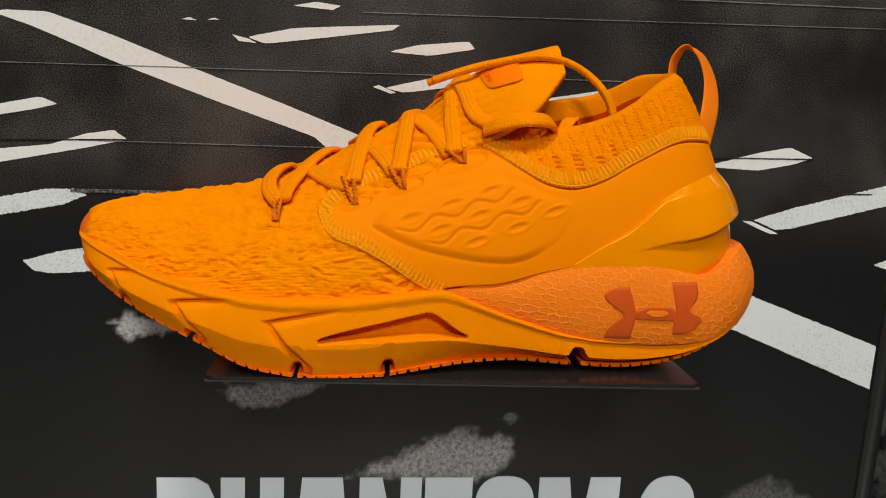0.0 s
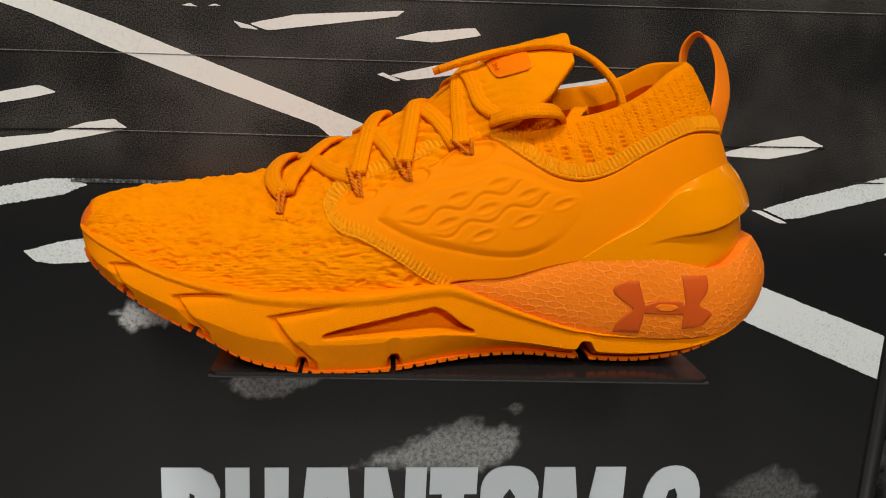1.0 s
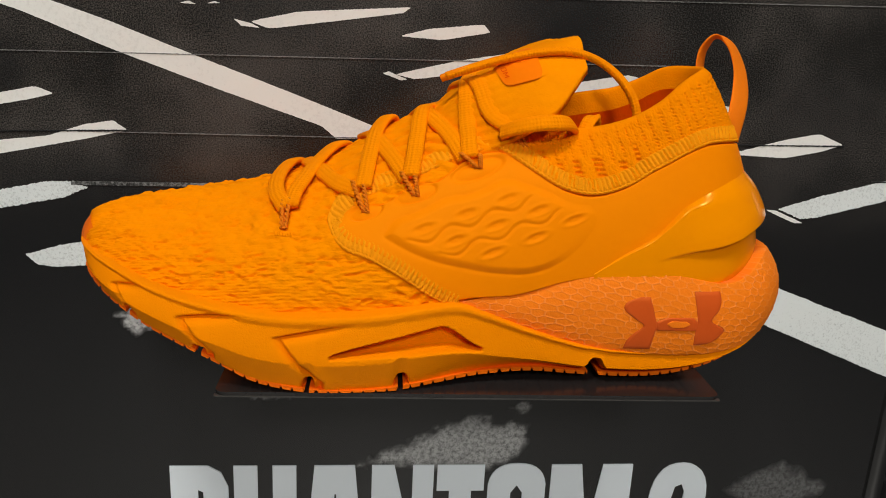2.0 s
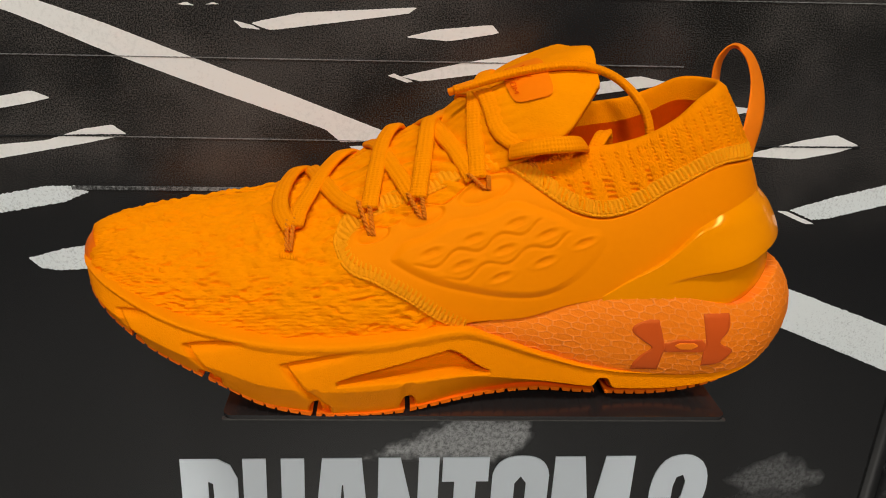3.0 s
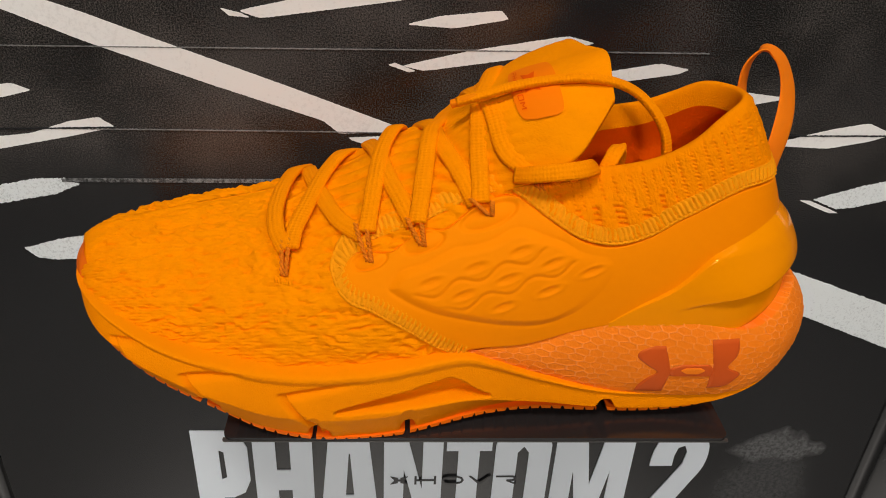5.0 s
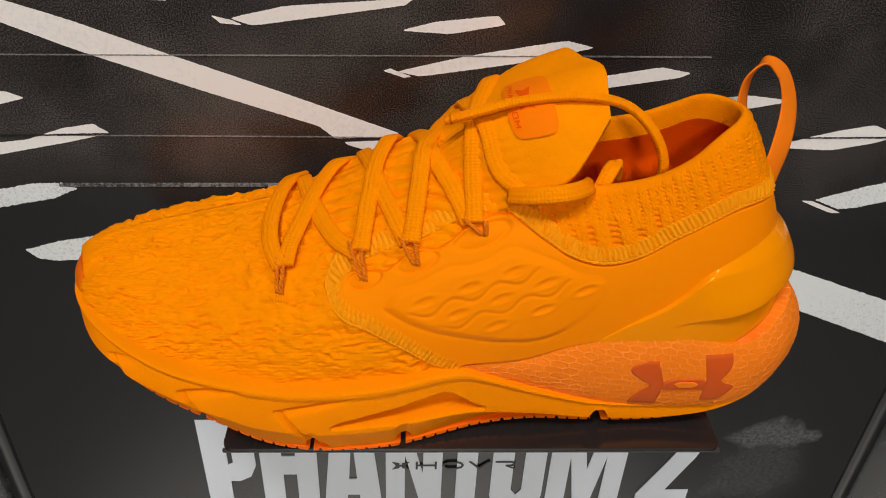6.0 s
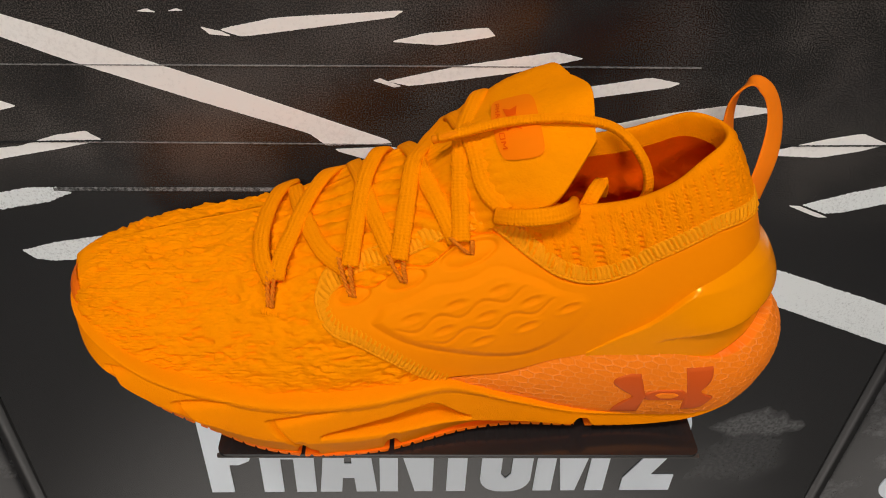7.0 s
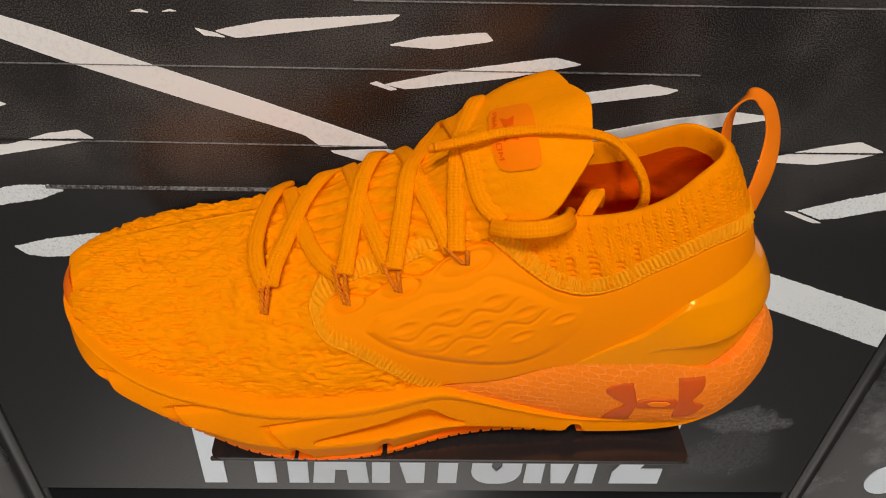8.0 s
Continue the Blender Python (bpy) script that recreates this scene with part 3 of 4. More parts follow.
th = np.linspace(0, np.pi / 2, NV)
U, T = np.meshgrid(xs, np.sin(th), indexing="ij")


def knit_relief(v, away):
    """Short wavy ridges over the toe, rows of ribs up the throat."""
    x, z = v[..., 0], v[..., 2]
    c = 0.75 * (z - 1.19) + 0.75 * (v[..., 1] - 0.32)
    warp = 2.4 * grain2(x * 70, c * 90, 3)
    sway = 0.8 * np.sin(x * 2 * np.pi / 0.021 + 4 * grain2(x * 40, c * 60, 27))
    a = grain2(x * 185 + warp, c * 300 + sway, 5)
    b = grain2(x * 480 + 7, c * 1000 + 0.5 * warp, 9)
    pits = smooth(0.60, 0.78, grain2(x * 270 + warp, c * 800 + sway, 15)) * smooth(0.30, 0.60, grain2(x * 95, c * 130, 18))
    rows = np.sin(c * 2 * np.pi / 0.00125 + 3 * a) * 0.00014
    toe = (a - 0.5) * 0.0013 + (b - 0.5) * 0.0010 - 0.0012 * pits + rows
    rib_row = (away - 0.10 * x) * 2 * np.pi / 0.0056 + 1.8 * grain2(x * 120, away * 200, 12)
    rib = (np.abs(np.sin(rib_row / 2))**0.55 - 0.6) * 0.0026 * (0.5 + grain2(x * 160, away * 240, 22)) + (b - 0.5) * 0.0009
    throat = smooth(-0.050, -0.036, x) * smooth(0.036, 0.028, away)
    fade = smooth(TOE, TOE + 0.014, x)
    hid = smooth(-0.0302, -0.0285, x) * smooth(0.0, 0.0012, z - np.where(x < 0.019, stitch_front(x), 1.19)) * smooth(0.0, 0.0012, np.where(x < 0.034, eyestay(x), 2.0) - z)
    hid = np.maximum(hid, smooth(0.036, 0.04, x))
    return (toe * (1 - throat) + rib * throat) * fade * (1 - hid) - 0.0020 * hid


halves, faces = [], []
for side in (-1, 1):
    v = body(U, T, side)
    away = np.concatenate((np.zeros((NU, 1)), np.cumsum(np.linalg.norm(np.diff(v, axis=1), axis=2), axis=1)), axis=1)
    full = away[:, -1:]
    share = 1 - away / (full + 1e-9)
    away = (full - away) * (1 - share) + (0.080 - away) * share
    v = v + normals(v, 1 if side < 0 else -1) * (knit_relief(v, away) * smooth(0.0, 0.06, share) * smooth(1.0, 0.9985, T))[..., None]
    halves.append(v)
    faces += sheet(NU, NV, flip=side > 0, start=len(halves[0].reshape(-1, 3)) if side > 0 else 0)
upper = part("upper", np.concatenate([h.reshape(-1, 3) for h in halves]), faces, m_knit, shoe, "bumpy orange engineered knit upper")
bm = bmesh.new()
bm.from_mesh(upper.data)
bm.verts.ensure_lookup_table()
half_n = NU * NV
seam = [bm.verts[i * NV + NV - 1 + s * half_n] for i in range(NU) if xs[i] < 0.002 for s in (0, 1)]
seam += [bm.verts[i * NV + j + s * half_n] for i in (0, NU - 1) for j in range(NV) for s in (0, 1)]
bmesh.ops.remove_doubles(bm, verts=list(set(seam)), dist=2e-5)
bm.to_mesh(upper.data)
bm.free()


def overlay(name, X, Z, lift, mat, label="", side=-1, parent=None, mesh_faces=None):
    p, n = skin(X, Z, side)
    return part(name, p + n * lift[..., None], sheet(*X.shape, flip=side > 0), mat, parent or shoe, label)


# smooth side panel with its embossed waves
NX, NZ = 420, 150
sx = np.linspace(-0.0304, 0.1470, NX)
low = np.where(sx < 0.019, stitch_front(sx), pod_top(sx) - 0.003 * smooth(0.019, 0.045, sx))
high = np.where(sx < 0.037, eyestay(sx), collar_band(sx) - 0.0005)
tt = np.linspace(0, 1, NZ)
SX, TT = np.meshgrid(sx, tt, indexing="ij")
SZ = low[:, None] + (high - low)[:, None] * TT
rim = np.minimum(np.minimum(TT, 1 - TT) * (high - low)[:, None], np.abs(SX + 0.0304))
lift = -0.0012 + 0.0022 * smooth(0, 0.0012, rim)
POCKETS = [(0.0040, 1.2228), (0.0207, 1.2288), (0.0370, 1.2348), (0.0164, 1.2190), (0.0324, 1.2252), (0.0491, 1.2312), (0.0312, 1.2150), (0.0482, 1.2212), (0.0640, 1.2282)]
SLOPE = 0.38
cu, su = math.cos(math.atan(SLOPE)), math.sin(math.atan(SLOPE))


def ellipse(X, Z, cx, cz, a, b):
    dx, dz = (X - cx) * cu + (Z - cz) * su, -(X - cx) * su + (Z - cz) * cu
    return np.sqrt((dx / a)**2 + (dz / b)**2)


# the cushion: a leaf with a wavy upper edge, crossed by wavy creases between the rows of pockets
LEAF = [(-0.0105, 1.2196), (-0.0020, 1.2156), (0.0095, 1.2117), (0.0212, 1.2094), (0.0352, 1.2076), (0.0482, 1.2080), (0.0600, 1.2130), (0.0690, 1.2225), (0.0722, 1.2290), (0.0700, 1.2325),
        (0.0650, 1.2330), (0.0590, 1.2345), (0.0530, 1.2372), (0.0440, 1.2398), (0.0385, 1.2412), (0.0340, 1.2408), (0.0280, 1.2375), (0.0208, 1.2350), (0.0130, 1.2335), (0.0070, 1.2305), (0.0010, 1.2275), (-0.0067, 1.2245)]
loop_ = path3([(x, 0, z) for x, z in LEAF + LEAF[:1]], 90)[:-1]
leaf = inside(SX, SZ, [(p[0], p[2]) for p in loop_])
lift += (0.0013 * smooth(-0.0014, 0.0024, leaf) - 0.00025 * np.exp(-((leaf + 0.0010) / 0.0009)**2)) * (1 - 0.75 * smooth(0.050, 0.066, SX))
along, across = (SX - 0.0324) * cu + (SZ - 1.2252) * su, -(SX - 0.0324) * su + (SZ - 1.2252) * cu
for k, shift in ((0.5, 0.25), (-0.5, -0.25)):
    wavy = 0.0080 * k + 0.0015 * np.sin((along / 0.0179 + shift) * 2 * np.pi)
    lift += (-0.00042 * np.exp(-((across - wavy) / 0.00075)**2) + 0.00026 * np.exp(-((across - wavy - 0.0013) / 0.0010)**2)) * smooth(0.0012, 0.0040, leaf)
for cx, cz in POCKETS:
    e = ellipse(SX, SZ, cx, cz, 0.0042, 0.0014)
    lift += -0.00055 * smooth(1.1, 0.4, e) + 0.00022 * np.exp(-((e - 1.4) / 0.35)**2)
EYELETS = [(-0.0188, 1.2272, 0.0064, 0.0024), (0.0009, 1.2350, 0.0078, 0.0027), (0.0253, 1.2452, 0.0103, 0.0031)]
for cx, cz, a, b in EYELETS:
    e = ellipse(SX, SZ, cx, cz, a, b)
    lift += -0.0006 * smooth(1.0, 0.85, e) + 0.0005 * smooth(0.85, 0.3, e) - 0.0010 * np.exp(-((e - 1.0) / 0.11)**2)
overlay("side_panel", SX, SZ, lift, m_saddle, "smooth orange side panel embossed with waves and pockets")
overlay("side_panel", SX, SZ, lift * 0 + np.minimum(lift, 0.001), m_saddle, "smooth orange side panel", side=1)


def ladder(name, centre, half, pitch, side=-1, lift0=0.0012, n=None):
    """A cover-stitched seam: a raised strip of short cross stitches between two edge threads."""
    c = np.asarray(centre, float)
    s = np.concatenate(([0], np.cumsum(np.linalg.norm(np.diff(c, axis=0), axis=1))))
    n = n or int(s[-1] / pitch * 10)
    u = np.linspace(0, s[-1], n)
    c = np.stack([np.interp(u, s, c[:, k]) for k in range(2)], axis=1)
    t = np.gradient(c, axis=0)
    t /= np.linalg.norm(t, axis=1)[:, None]
    q = np.stack([-t[:, 1], t[:, 0]], axis=1)
    v = np.linspace(-1, 1, 33)
    P = c[:, None] + q[:, None] * (v[None, :, None] * half)
    jit = 0.5 * grain2(u / pitch * 0.7, u * 0, 4)[:, None]
    bars = np.abs(np.sin((u / pitch)[:, None] * np.pi + jit + 0.5 * v))**1.4 * smooth(0.74, 0.60, np.abs(v - 0.12))
    thread = np.exp(-((v + 0.78) / 0.10)**2)[None, :] * (0.55 + 0.45 * np.sin((u / pitch * 2)[:, None] * np.pi))
    thread = thread + 0.8 * np.exp(-((v - 0.88) / 0.08)**2)[None, :] * (0.6 + 0.4 * np.sin((u / pitch * 2)[:, None] * np.pi + 2))
    h = lift0 + 0.0006 * bars + 0.0007 * thread + 0.0002 * (grain2(u[:, None] * 2600 + 0 * v, 0 * u[:, None] + v * 9, 5) - 0.5) - 0.0026 * smooth(0.93, 1.0, np.abs(v))[None, :]
    return overlay(name, P[..., 0], P[..., 1], h, m_stitch, "", side)


cx_ = np.linspace(0.0330, 0.1415, 60)
fx = np.linspace(-0.0290, 0.0185, 40)
tx_ = np.linspace(-0.0255, 0.0335, 40)
throat_line = spline([-0.0255, -0.017, -0.0062, 0.0023, 0.0109, 0.0173, 0.0257, 0.0335], [1.2325, 1.2362, 1.2411, 1.2447, 1.2490, 1.2522, 1.2546, 1.2548])
front = np.stack([fx, stitch_front(fx) + 0.0003], axis=1)
front = np.concatenate(([(-0.0255, 1.2315), (-0.0292, 1.2280), (-0.0312, 1.2235)], front))
for side in (-1, 1):
    ladder("collar_stitching", np.stack([cx_, collar_band(cx_) + 0.0024], axis=1), 0.0032, 0.0019, side, 0.0014)
    ladder("toe_stitching", front, 0.0033, 0.0019, side, 0.0006)
    ladder("throat_stitching", np.stack([tx_, throat_line(tx_)], axis=1), 0.0026, 0.0021, side, 0.0002)

# ribbed collar, doubled over at the rim
NX, NZ = 560, 90
cs = ends(NX, 0.036, HEEL, 1.5)
for side in (-1, 1):
    f0 = (collar_band(np.clip(cs - 0.7 * heel_lean(cs), 0.032, 0.142)) - base_z(cs)) / (top_z(cs) - base_z(cs))
    ft = np.linspace(0, 1, NZ)
    X2, F2 = np.meshgrid(cs, ft, indexing="ij")
    F = f0[:, None] + (1 - f0)[:, None] * F2
    v = body(X2, F, side)
    tall = F * (top_z(X2) - base_z(X2))
    fuzz = grain2(X2 * 1500, tall * 1500, 21) - 0.5
    lean = X2 + 0.22 * tall * smooth(0.10, 0.06, X2) - 0.12 * tall * smooth(0.10, 0.13, X2)
    col = np.abs(np.mod(lean / 0.0038, 1) - 0.5)
    dots = np.exp(-(col / 0.11)**2) * (0.45 + 0.55 * np.sin(tall * 2 * np.pi / 0.0013))
    step_ = np.floor(lean / 0.0068)
    col2 = np.abs(np.mod(lean / 0.0068, 1) - 0.5)
    area = smooth(0.03, 0.10, F2) * smooth(0.62 + 0.12 * np.sin(step_ * 2.3), 0.50 + 0.12 * np.sin(step_ * 2.3), F2) * smooth(0.108, 0.096, X2) * smooth(0.040, 0.046, X2)
    slots = smooth(0.21, 0.14, col2) * smooth(-0.1, 0.6, np.sin(tall * 2 * np.pi / 0.0018 + 1.7 * step_)) * area
    rib_c = 0.0004 * np.cos(lean / 0.0068 * 2 * np.pi) * area
    h = 0.0014 - 0.0007 * dots * (1 - area) - 0.0011 * slots + rib_c + 0.00045 * fuzz + 0.0003 * (grain2(X2 * 420, tall * 700, 25) - 0.5)
    outer = v + normals(v, 1 if side < 0 else -1) * h[..., None]
    lip = []
    inward = (v[:, -1] - np.stack([v[:, -1, 0] * 0 + np.minimum(v[:, -1, 0], 0.10), crest_y(cs), v[:, -1, 2]], axis=1))
    inward /= np.linalg.norm(inward, axis=1)[:, None] + 1e-9
    top = v[:, -1] + normals(v, 1 if side < 0 else -1)[:, -1] * 0.0012
    for k in range(1, 10):
        a = k / 9
        lip.append(top - inward * (0.0046 * math.sin(min(a * 2, 1) * math.pi / 2)) + np.array([0, 0, 0.0022 * math.sin(min(a * 2.0, 1) * math.pi) - 0.014 * max(0, a - 0.45)]))
    grid = np.concatenate((outer, np.stack(lip, axis=1)), axis=1)
    rimline = grid[:, -1]
    foot = np.stack([cs - 0.004 * smooth(0.12, HEEL, cs), crest_y(cs) + side * np.where(side < 0, near_w(cs), far_w(cs)) * end_round(cs) * 0.86, 1.213 + 0.006 * smooth(0.09, 0.15, cs)], axis=1)
    dn = np.linspace(0, 1, 40)[None, :, None]
    wallin = rimline[:, None] * (1 - dn) + foot[:, None] * dn
    wallin[..., 1] += side * 0.003 * np.sin(dn[..., 0] * np.pi)
    crump = (grain2(cs[:, None] * 260 + 0 * dn[..., 0], dn[..., 0] * 16, 7) - 0.5) * smooth(0.15, 0.4, dn[..., 0])
    pad = np.exp(-((dn[..., 0] - 0.42) / 0.13)**2) * smooth(0.085, 0.10, cs)[:, None] * (0.6 + 0.8 * grain2(cs[:, None] * 130 + 0 * dn[..., 0], dn[..., 0] * 6, 17))
    wallin[..., 1] += 0.0012 * crump - side * 0.0030 * pad
    part("lining", wallin, sheet(len(cs), 40, flip=side > 0), m_lining, shoe, "soft orange padded lining")
    part("collar", grid, sheet(grid.shape[0], grid.shape[1], flip=side > 0), m_collar, shoe, "ribbed orange knit collar")

# insole
ix = ends(60, 0.03, HEEL - 0.006, 1.4)
iv = np.linspace(-1, 1, 20)
IX, IV = np.meshgrid(ix, iv, indexing="ij")
wi = np.where(IV < 0, near_w(IX), far_w(IX)) * end_round(IX) * 0.62
insole = np.stack([IX, crest_y(IX) + IV * wi, 1.2150 + 0.004 * IV**2 + 0.006 * smooth(0.09, 0.15, IX)], axis=-1)
part("insole", insole, sheet(60, 20, flip=True), m_lining, shoe, "orange fabric insole")

# heel counter, wrapping round the back
NX, NZ = 260, 90
run = np.linspace(-1, 1, NX)
cst = 0.0735 + (HEEL - 0.0735) * (1 - np.abs(run)**1.9)
top_line = spline([0.0735, 0.085, 0.100, 0.120, 0.136, 0.148, 0.156], [1.2078, 1.2150, 1.2232, 1.2385, 1.2475, 1.2500, 1.2500])
ridge = spline([0.0735, 0.100, 0.112, 0.130, 0.145, 0.156], [1.2050, 1.2135, 1.2170, 1.2215, 1.2275, 1.2310])
lo = pod_top(np.minimum(cst + 0.004, 0.166)) - 0.003
hi = np.maximum(top_line(cst), lo + 0.0004)
FZ = lo[:, None] + (hi - lo)[:, None] * np.linspace(0, 1, NZ)[None]
X2 = np.repeat(cst[:, None], NZ, axis=1)
ff = (FZ - base_z(X2)) / (top_z(X2) - base_z(X2))
sd = np.where(run < 0, -1.0, 1.0)[:, None] + 0 * FZ
v = body(X2, ff, sd)
out = v - np.stack([0.105 + 0 * X2, crest_y(X2), FZ], axis=-1)
out[..., 0] = np.where(X2 > 0.118, out[..., 0], 0.0)
out /= np.linalg.norm(out, axis=-1, keepdims=True) + 1e-9
flare = smooth(0.098, 0.135, X2)
dz = FZ - ridge(X2)
shelf_ = np.where(dz >= 0, np.exp(-(dz / 0.013)**2), smooth(-0.0016, 0.0, dz))
edge_in = np.minimum(hi[:, None] - FZ, FZ - lo[:, None] + 0.004)
h = (0.0018 + 0.0013 * smooth(0.0735, 0.10, X2)) * smooth(0, 0.0013 + 0.009 * smooth(0.112, 0.138, X2), edge_in) - 0.0004 + 0.0045 * flare * shelf_
part("heel_counter", v + out * h[..., None], sheet(NX, NZ), m_gloss, shoe, "glossy moulded orange heel counter with a raised fin")

# netted cushion pod round the heel
NX, NZ = 900, 130
run = np.concatenate((np.linspace(-1, 0.05, 780), np.linspace(0.058, 1, 120)))
pst = 0.019 + (0.1645 - 0.019) * (1 - np.abs(run)**1.8)
pod_yc = spline([0.0, 0.06, 0.166], [0.367, 0.3685, 0.3680])
pod_w = spline([0.019, 0.05, 0.09, 0.13, 0.166], [0.0365, 0.0372, 0.0388, 0.0385, 0.037])
tz = np.linspace(0, 1, NZ)
P2, T2 = np.meshgrid(pst, tz, indexing="ij")
lo, hi = pod_low(pst) - 0.002, np.maximum(pod_top(pst), pod_low(pst) + 0.0003)
PZ = lo[:, None] + (hi - lo)[:, None] * T2
pw = pod_w(P2) * end_round(P2, -1.0, 0.1647, 0.06, 0.048, 2.2)
belly = 1 - 0.09 * np.abs(2 * T2 - 0.80)**2.4 * smooth(0.02, 0.05, P2)
belly = belly - 0.22 * smooth(0.955, 1.0, T2) * smooth(0.02, 0.06, P2)
sd = np.where(run < 0, -1.0, 1.0)[:, None]
px = P2 - 0.007 * smooth(0.12, 0.166, P2) * np.abs(2 * T2 - 0.85)**2 - 0.008 * smooth(0.955, 1.0, T2) * smooth(0.12, 0.166, P2)
v = np.stack([px, pod_yc(P2) + sd * pw * belly, PZ], axis=-1)
arc = np.concatenate(([0], np.cumsum(np.linalg.norm(np.diff(v[:, NZ // 2], axis=0), axis=1))))[:, None] + 0 * T2


def net_lines(a, b, cell_a, cell_b, soft):
    """Nearness to the lines of a slightly uneven honeycomb net, 0 to 1."""
    a = a / cell_a + 0.8 * (grain2(a * 90, b * 90, 31) - 0.5)
    b = b / cell_b + 0.5 * (grain2(a * 1.1 + 40, b * 90, 33) - 0.5)
    best, second = np.full(a.shape, 9.0), np.full(a.shape, 9.0)
    r0 = np.floor(b)
    for dr in (-1, 0, 1, 2):
        row = r0 + dr
        sh = 0.5 * np.mod(row, 2)
        c0 = np.floor(a - sh)
        for dc in (0, 1):
            col_ = c0 + dc
            d = np.hypot(a - (col_ + sh) - 0.22 * (grain2(col_, row, 41) - 0.5), (b - row - 0.24 * (grain2(col_, row, 43) - 0.5)) * 0.9)
            second = np.minimum(second, np.maximum(best, d))
            best = np.minimum(best, d)
    return smooth(soft, 0.02, second - best)


net = net_lines(arc, PZ - 1.19 + 0.10 * (arc - 0.12), 0.0060, 0.0026, 0.15)
net *= 0.55 + 0.45 * smooth(0.3, 0.7, grain2(arc * 160, PZ * 260, 8))
net *= smooth(0.0, 0.05, np.minimum(T2, 1 - T2))
nrm = normals(v)
v = v + nrm * (0.00028 * net + 0.00015 * grain2(arc * 900, PZ * 900, 3) - 0.0022 * smooth(0.06, 0.0, np.minimum(T2, 1 - T2)))[..., None]
m_pod = material("salmon_orange_mesh", (0.90, 0.205, 0.010), 0.6, vary=0.06, scale=120, bump=0.3, bump_scale=1800, spec=0.25)
nt = m_pod.node_tree
at_ = nt.nodes.new("ShaderNodeAttribute")
at_.attribute_name = "net"
blend = nt.nodes.new("ShaderNodeMix")
blend.data_type = "RGBA"
blend.inputs["B"].default_value = (0.93, 0.30, 0.075, 1)
bs = nt.nodes["Principled BSDF"]
src = bs.inputs["Base Color"].links[0].from_socket
nt.links.new(src, blend.inputs["A"])
nt.links.new(at_.outputs["Fac"], blend.inputs["Factor"])
nt.links.new(blend.outputs["Result"], bs.inputs["Base Color"])
pod = part("heel_pod", v, sheet(NX, NZ), m_pod, shoe, "salmon-orange cushion pod wrapped in a fine net")
lay = pod.data.attributes.new("net", "FLOAT", "POINT")
lay.data.foreach_set("value", (0.65 * net).reshape(-1).astype(np.float32))


def pod_skin(x, z):
    """A place on the near face of the pod."""
    t = (z - pod_low(x) + 0.002) / (pod_top(x) - pod_low(x) + 0.002)
    w = pod_w(x) * end_round(x, -1.0, 0.1647, 0.06, 0.048, 2.2)
    return np.stack([x - 0.007 * smooth(0.12, 0.166, x) * np.abs(2 * t - 0.85)**2, pod_yc(x) - w * (1 - 0.09 * np.abs(2 * t - 0.80)**2.4), z], axis=-1)


# plain emblem on the pod: two pinched uprights and a bar with an oval
def emblem(name, rows, mat, proud=0.0006, parent=None, label=""):
    """A flat raised mark: rows of (z, x from, x to), laid on the pod."""
    zz = np.linspace(rows[0][0], rows[-1][0], 26)
    xa, xb = spline([r[0] for r in rows], [r[1] for r in rows])(zz), spline([r[0] for r in rows], [r[2] for r in rows])(zz)
    u = np.linspace(0, 1, 14)
    X, Z = xa[:, None] + (xb - xa)[:, None] * u, zz[:, None] + 0 * u
    g = pod_skin(X, Z)
    e = np.minimum(np.minimum(u, 1 - u)[None] * 14, np.minimum(np.arange(26), 25 - np.arange(26))[:, None])
    g[..., 1] -= proud * smooth(-0.3, 1.0, e) + 0.0002
    return part(name, g, sheet(26, 14, flip=True), mat, parent or pod, label)


emblem("emblem_upright", [(1.1763, 0.0872, 0.0985), (1.1800, 0.0882, 0.0990), (1.1838, 0.0912, 0.0996), (1.1868, 0.0945, 0.1002), (1.1900, 0.0902, 0.0992), (1.1940, 0.0858, 0.0980), (1.1970, 0.0876, 0.0970), (1.1988, 0.0925, 0.0965)], m_mark, label="rust-red printed mark")
emblem("emblem_upright", [(1.1785, 0.1165, 0.1182), (1.1797, 0.1165, 0.1235), (1.1830, 0.1164, 0.1278), (1.1858, 0.1164, 0.1288), (1.1888, 0.1168, 0.1232), (1.1940, 0.1160, 0.1260), (1.1985, 0.1151, 0.1267), (1.2012, 0.1148, 0.1262)], m_mark, label="rust-red printed mark")
emblem("emblem_bar", [(1.1850, 0.1000, 0.1170), (1.1885, 0.0995, 0.1170), (1.1905, 0.1040, 0.1150)], m_mark, 0.0007)
emblem("emblem_oval", [(1.1865, 0.1060, 0.1110), (1.1880, 0.1035, 0.1140), (1.1893, 0.1055, 0.1120)], m_pod, 0.0011)

# midsole
mid_yc = spline([-0.14, -0.09, -0.045, 0.03, 0.10, 0.166], [0.379, 0.372, 0.369, 0.3665, 0.368, 0.368])
mid_w = spline([-0.139, -0.085, -0.045, -0.01, 0.03, 0.08, 0.115, 0.166], [0.0510, 0.0515, 0.0535, 0.0500, 0.0395, 0.0375, 0.0365, 0.035])
sole_z = spline([-0.139, -0.130, -0.112, -0.104, -0.089, -0.075, -0.062, -0.045, -0.030, -0.012, 0.010, 0.030, 0.050, 0.070, 0.100, 0.120, 0.135, 0.150, 0.163],
                [1.2030, 1.1985, 1.1900, 1.1862, 1.1795, 1.1730, 1.1668, 1.1635, 1.1622, 1.1625, 1.1645, 1.1665, 1.1675, 1.1660, 1.1648, 1.1680, 1.1735, 1.1810, 1.1890])
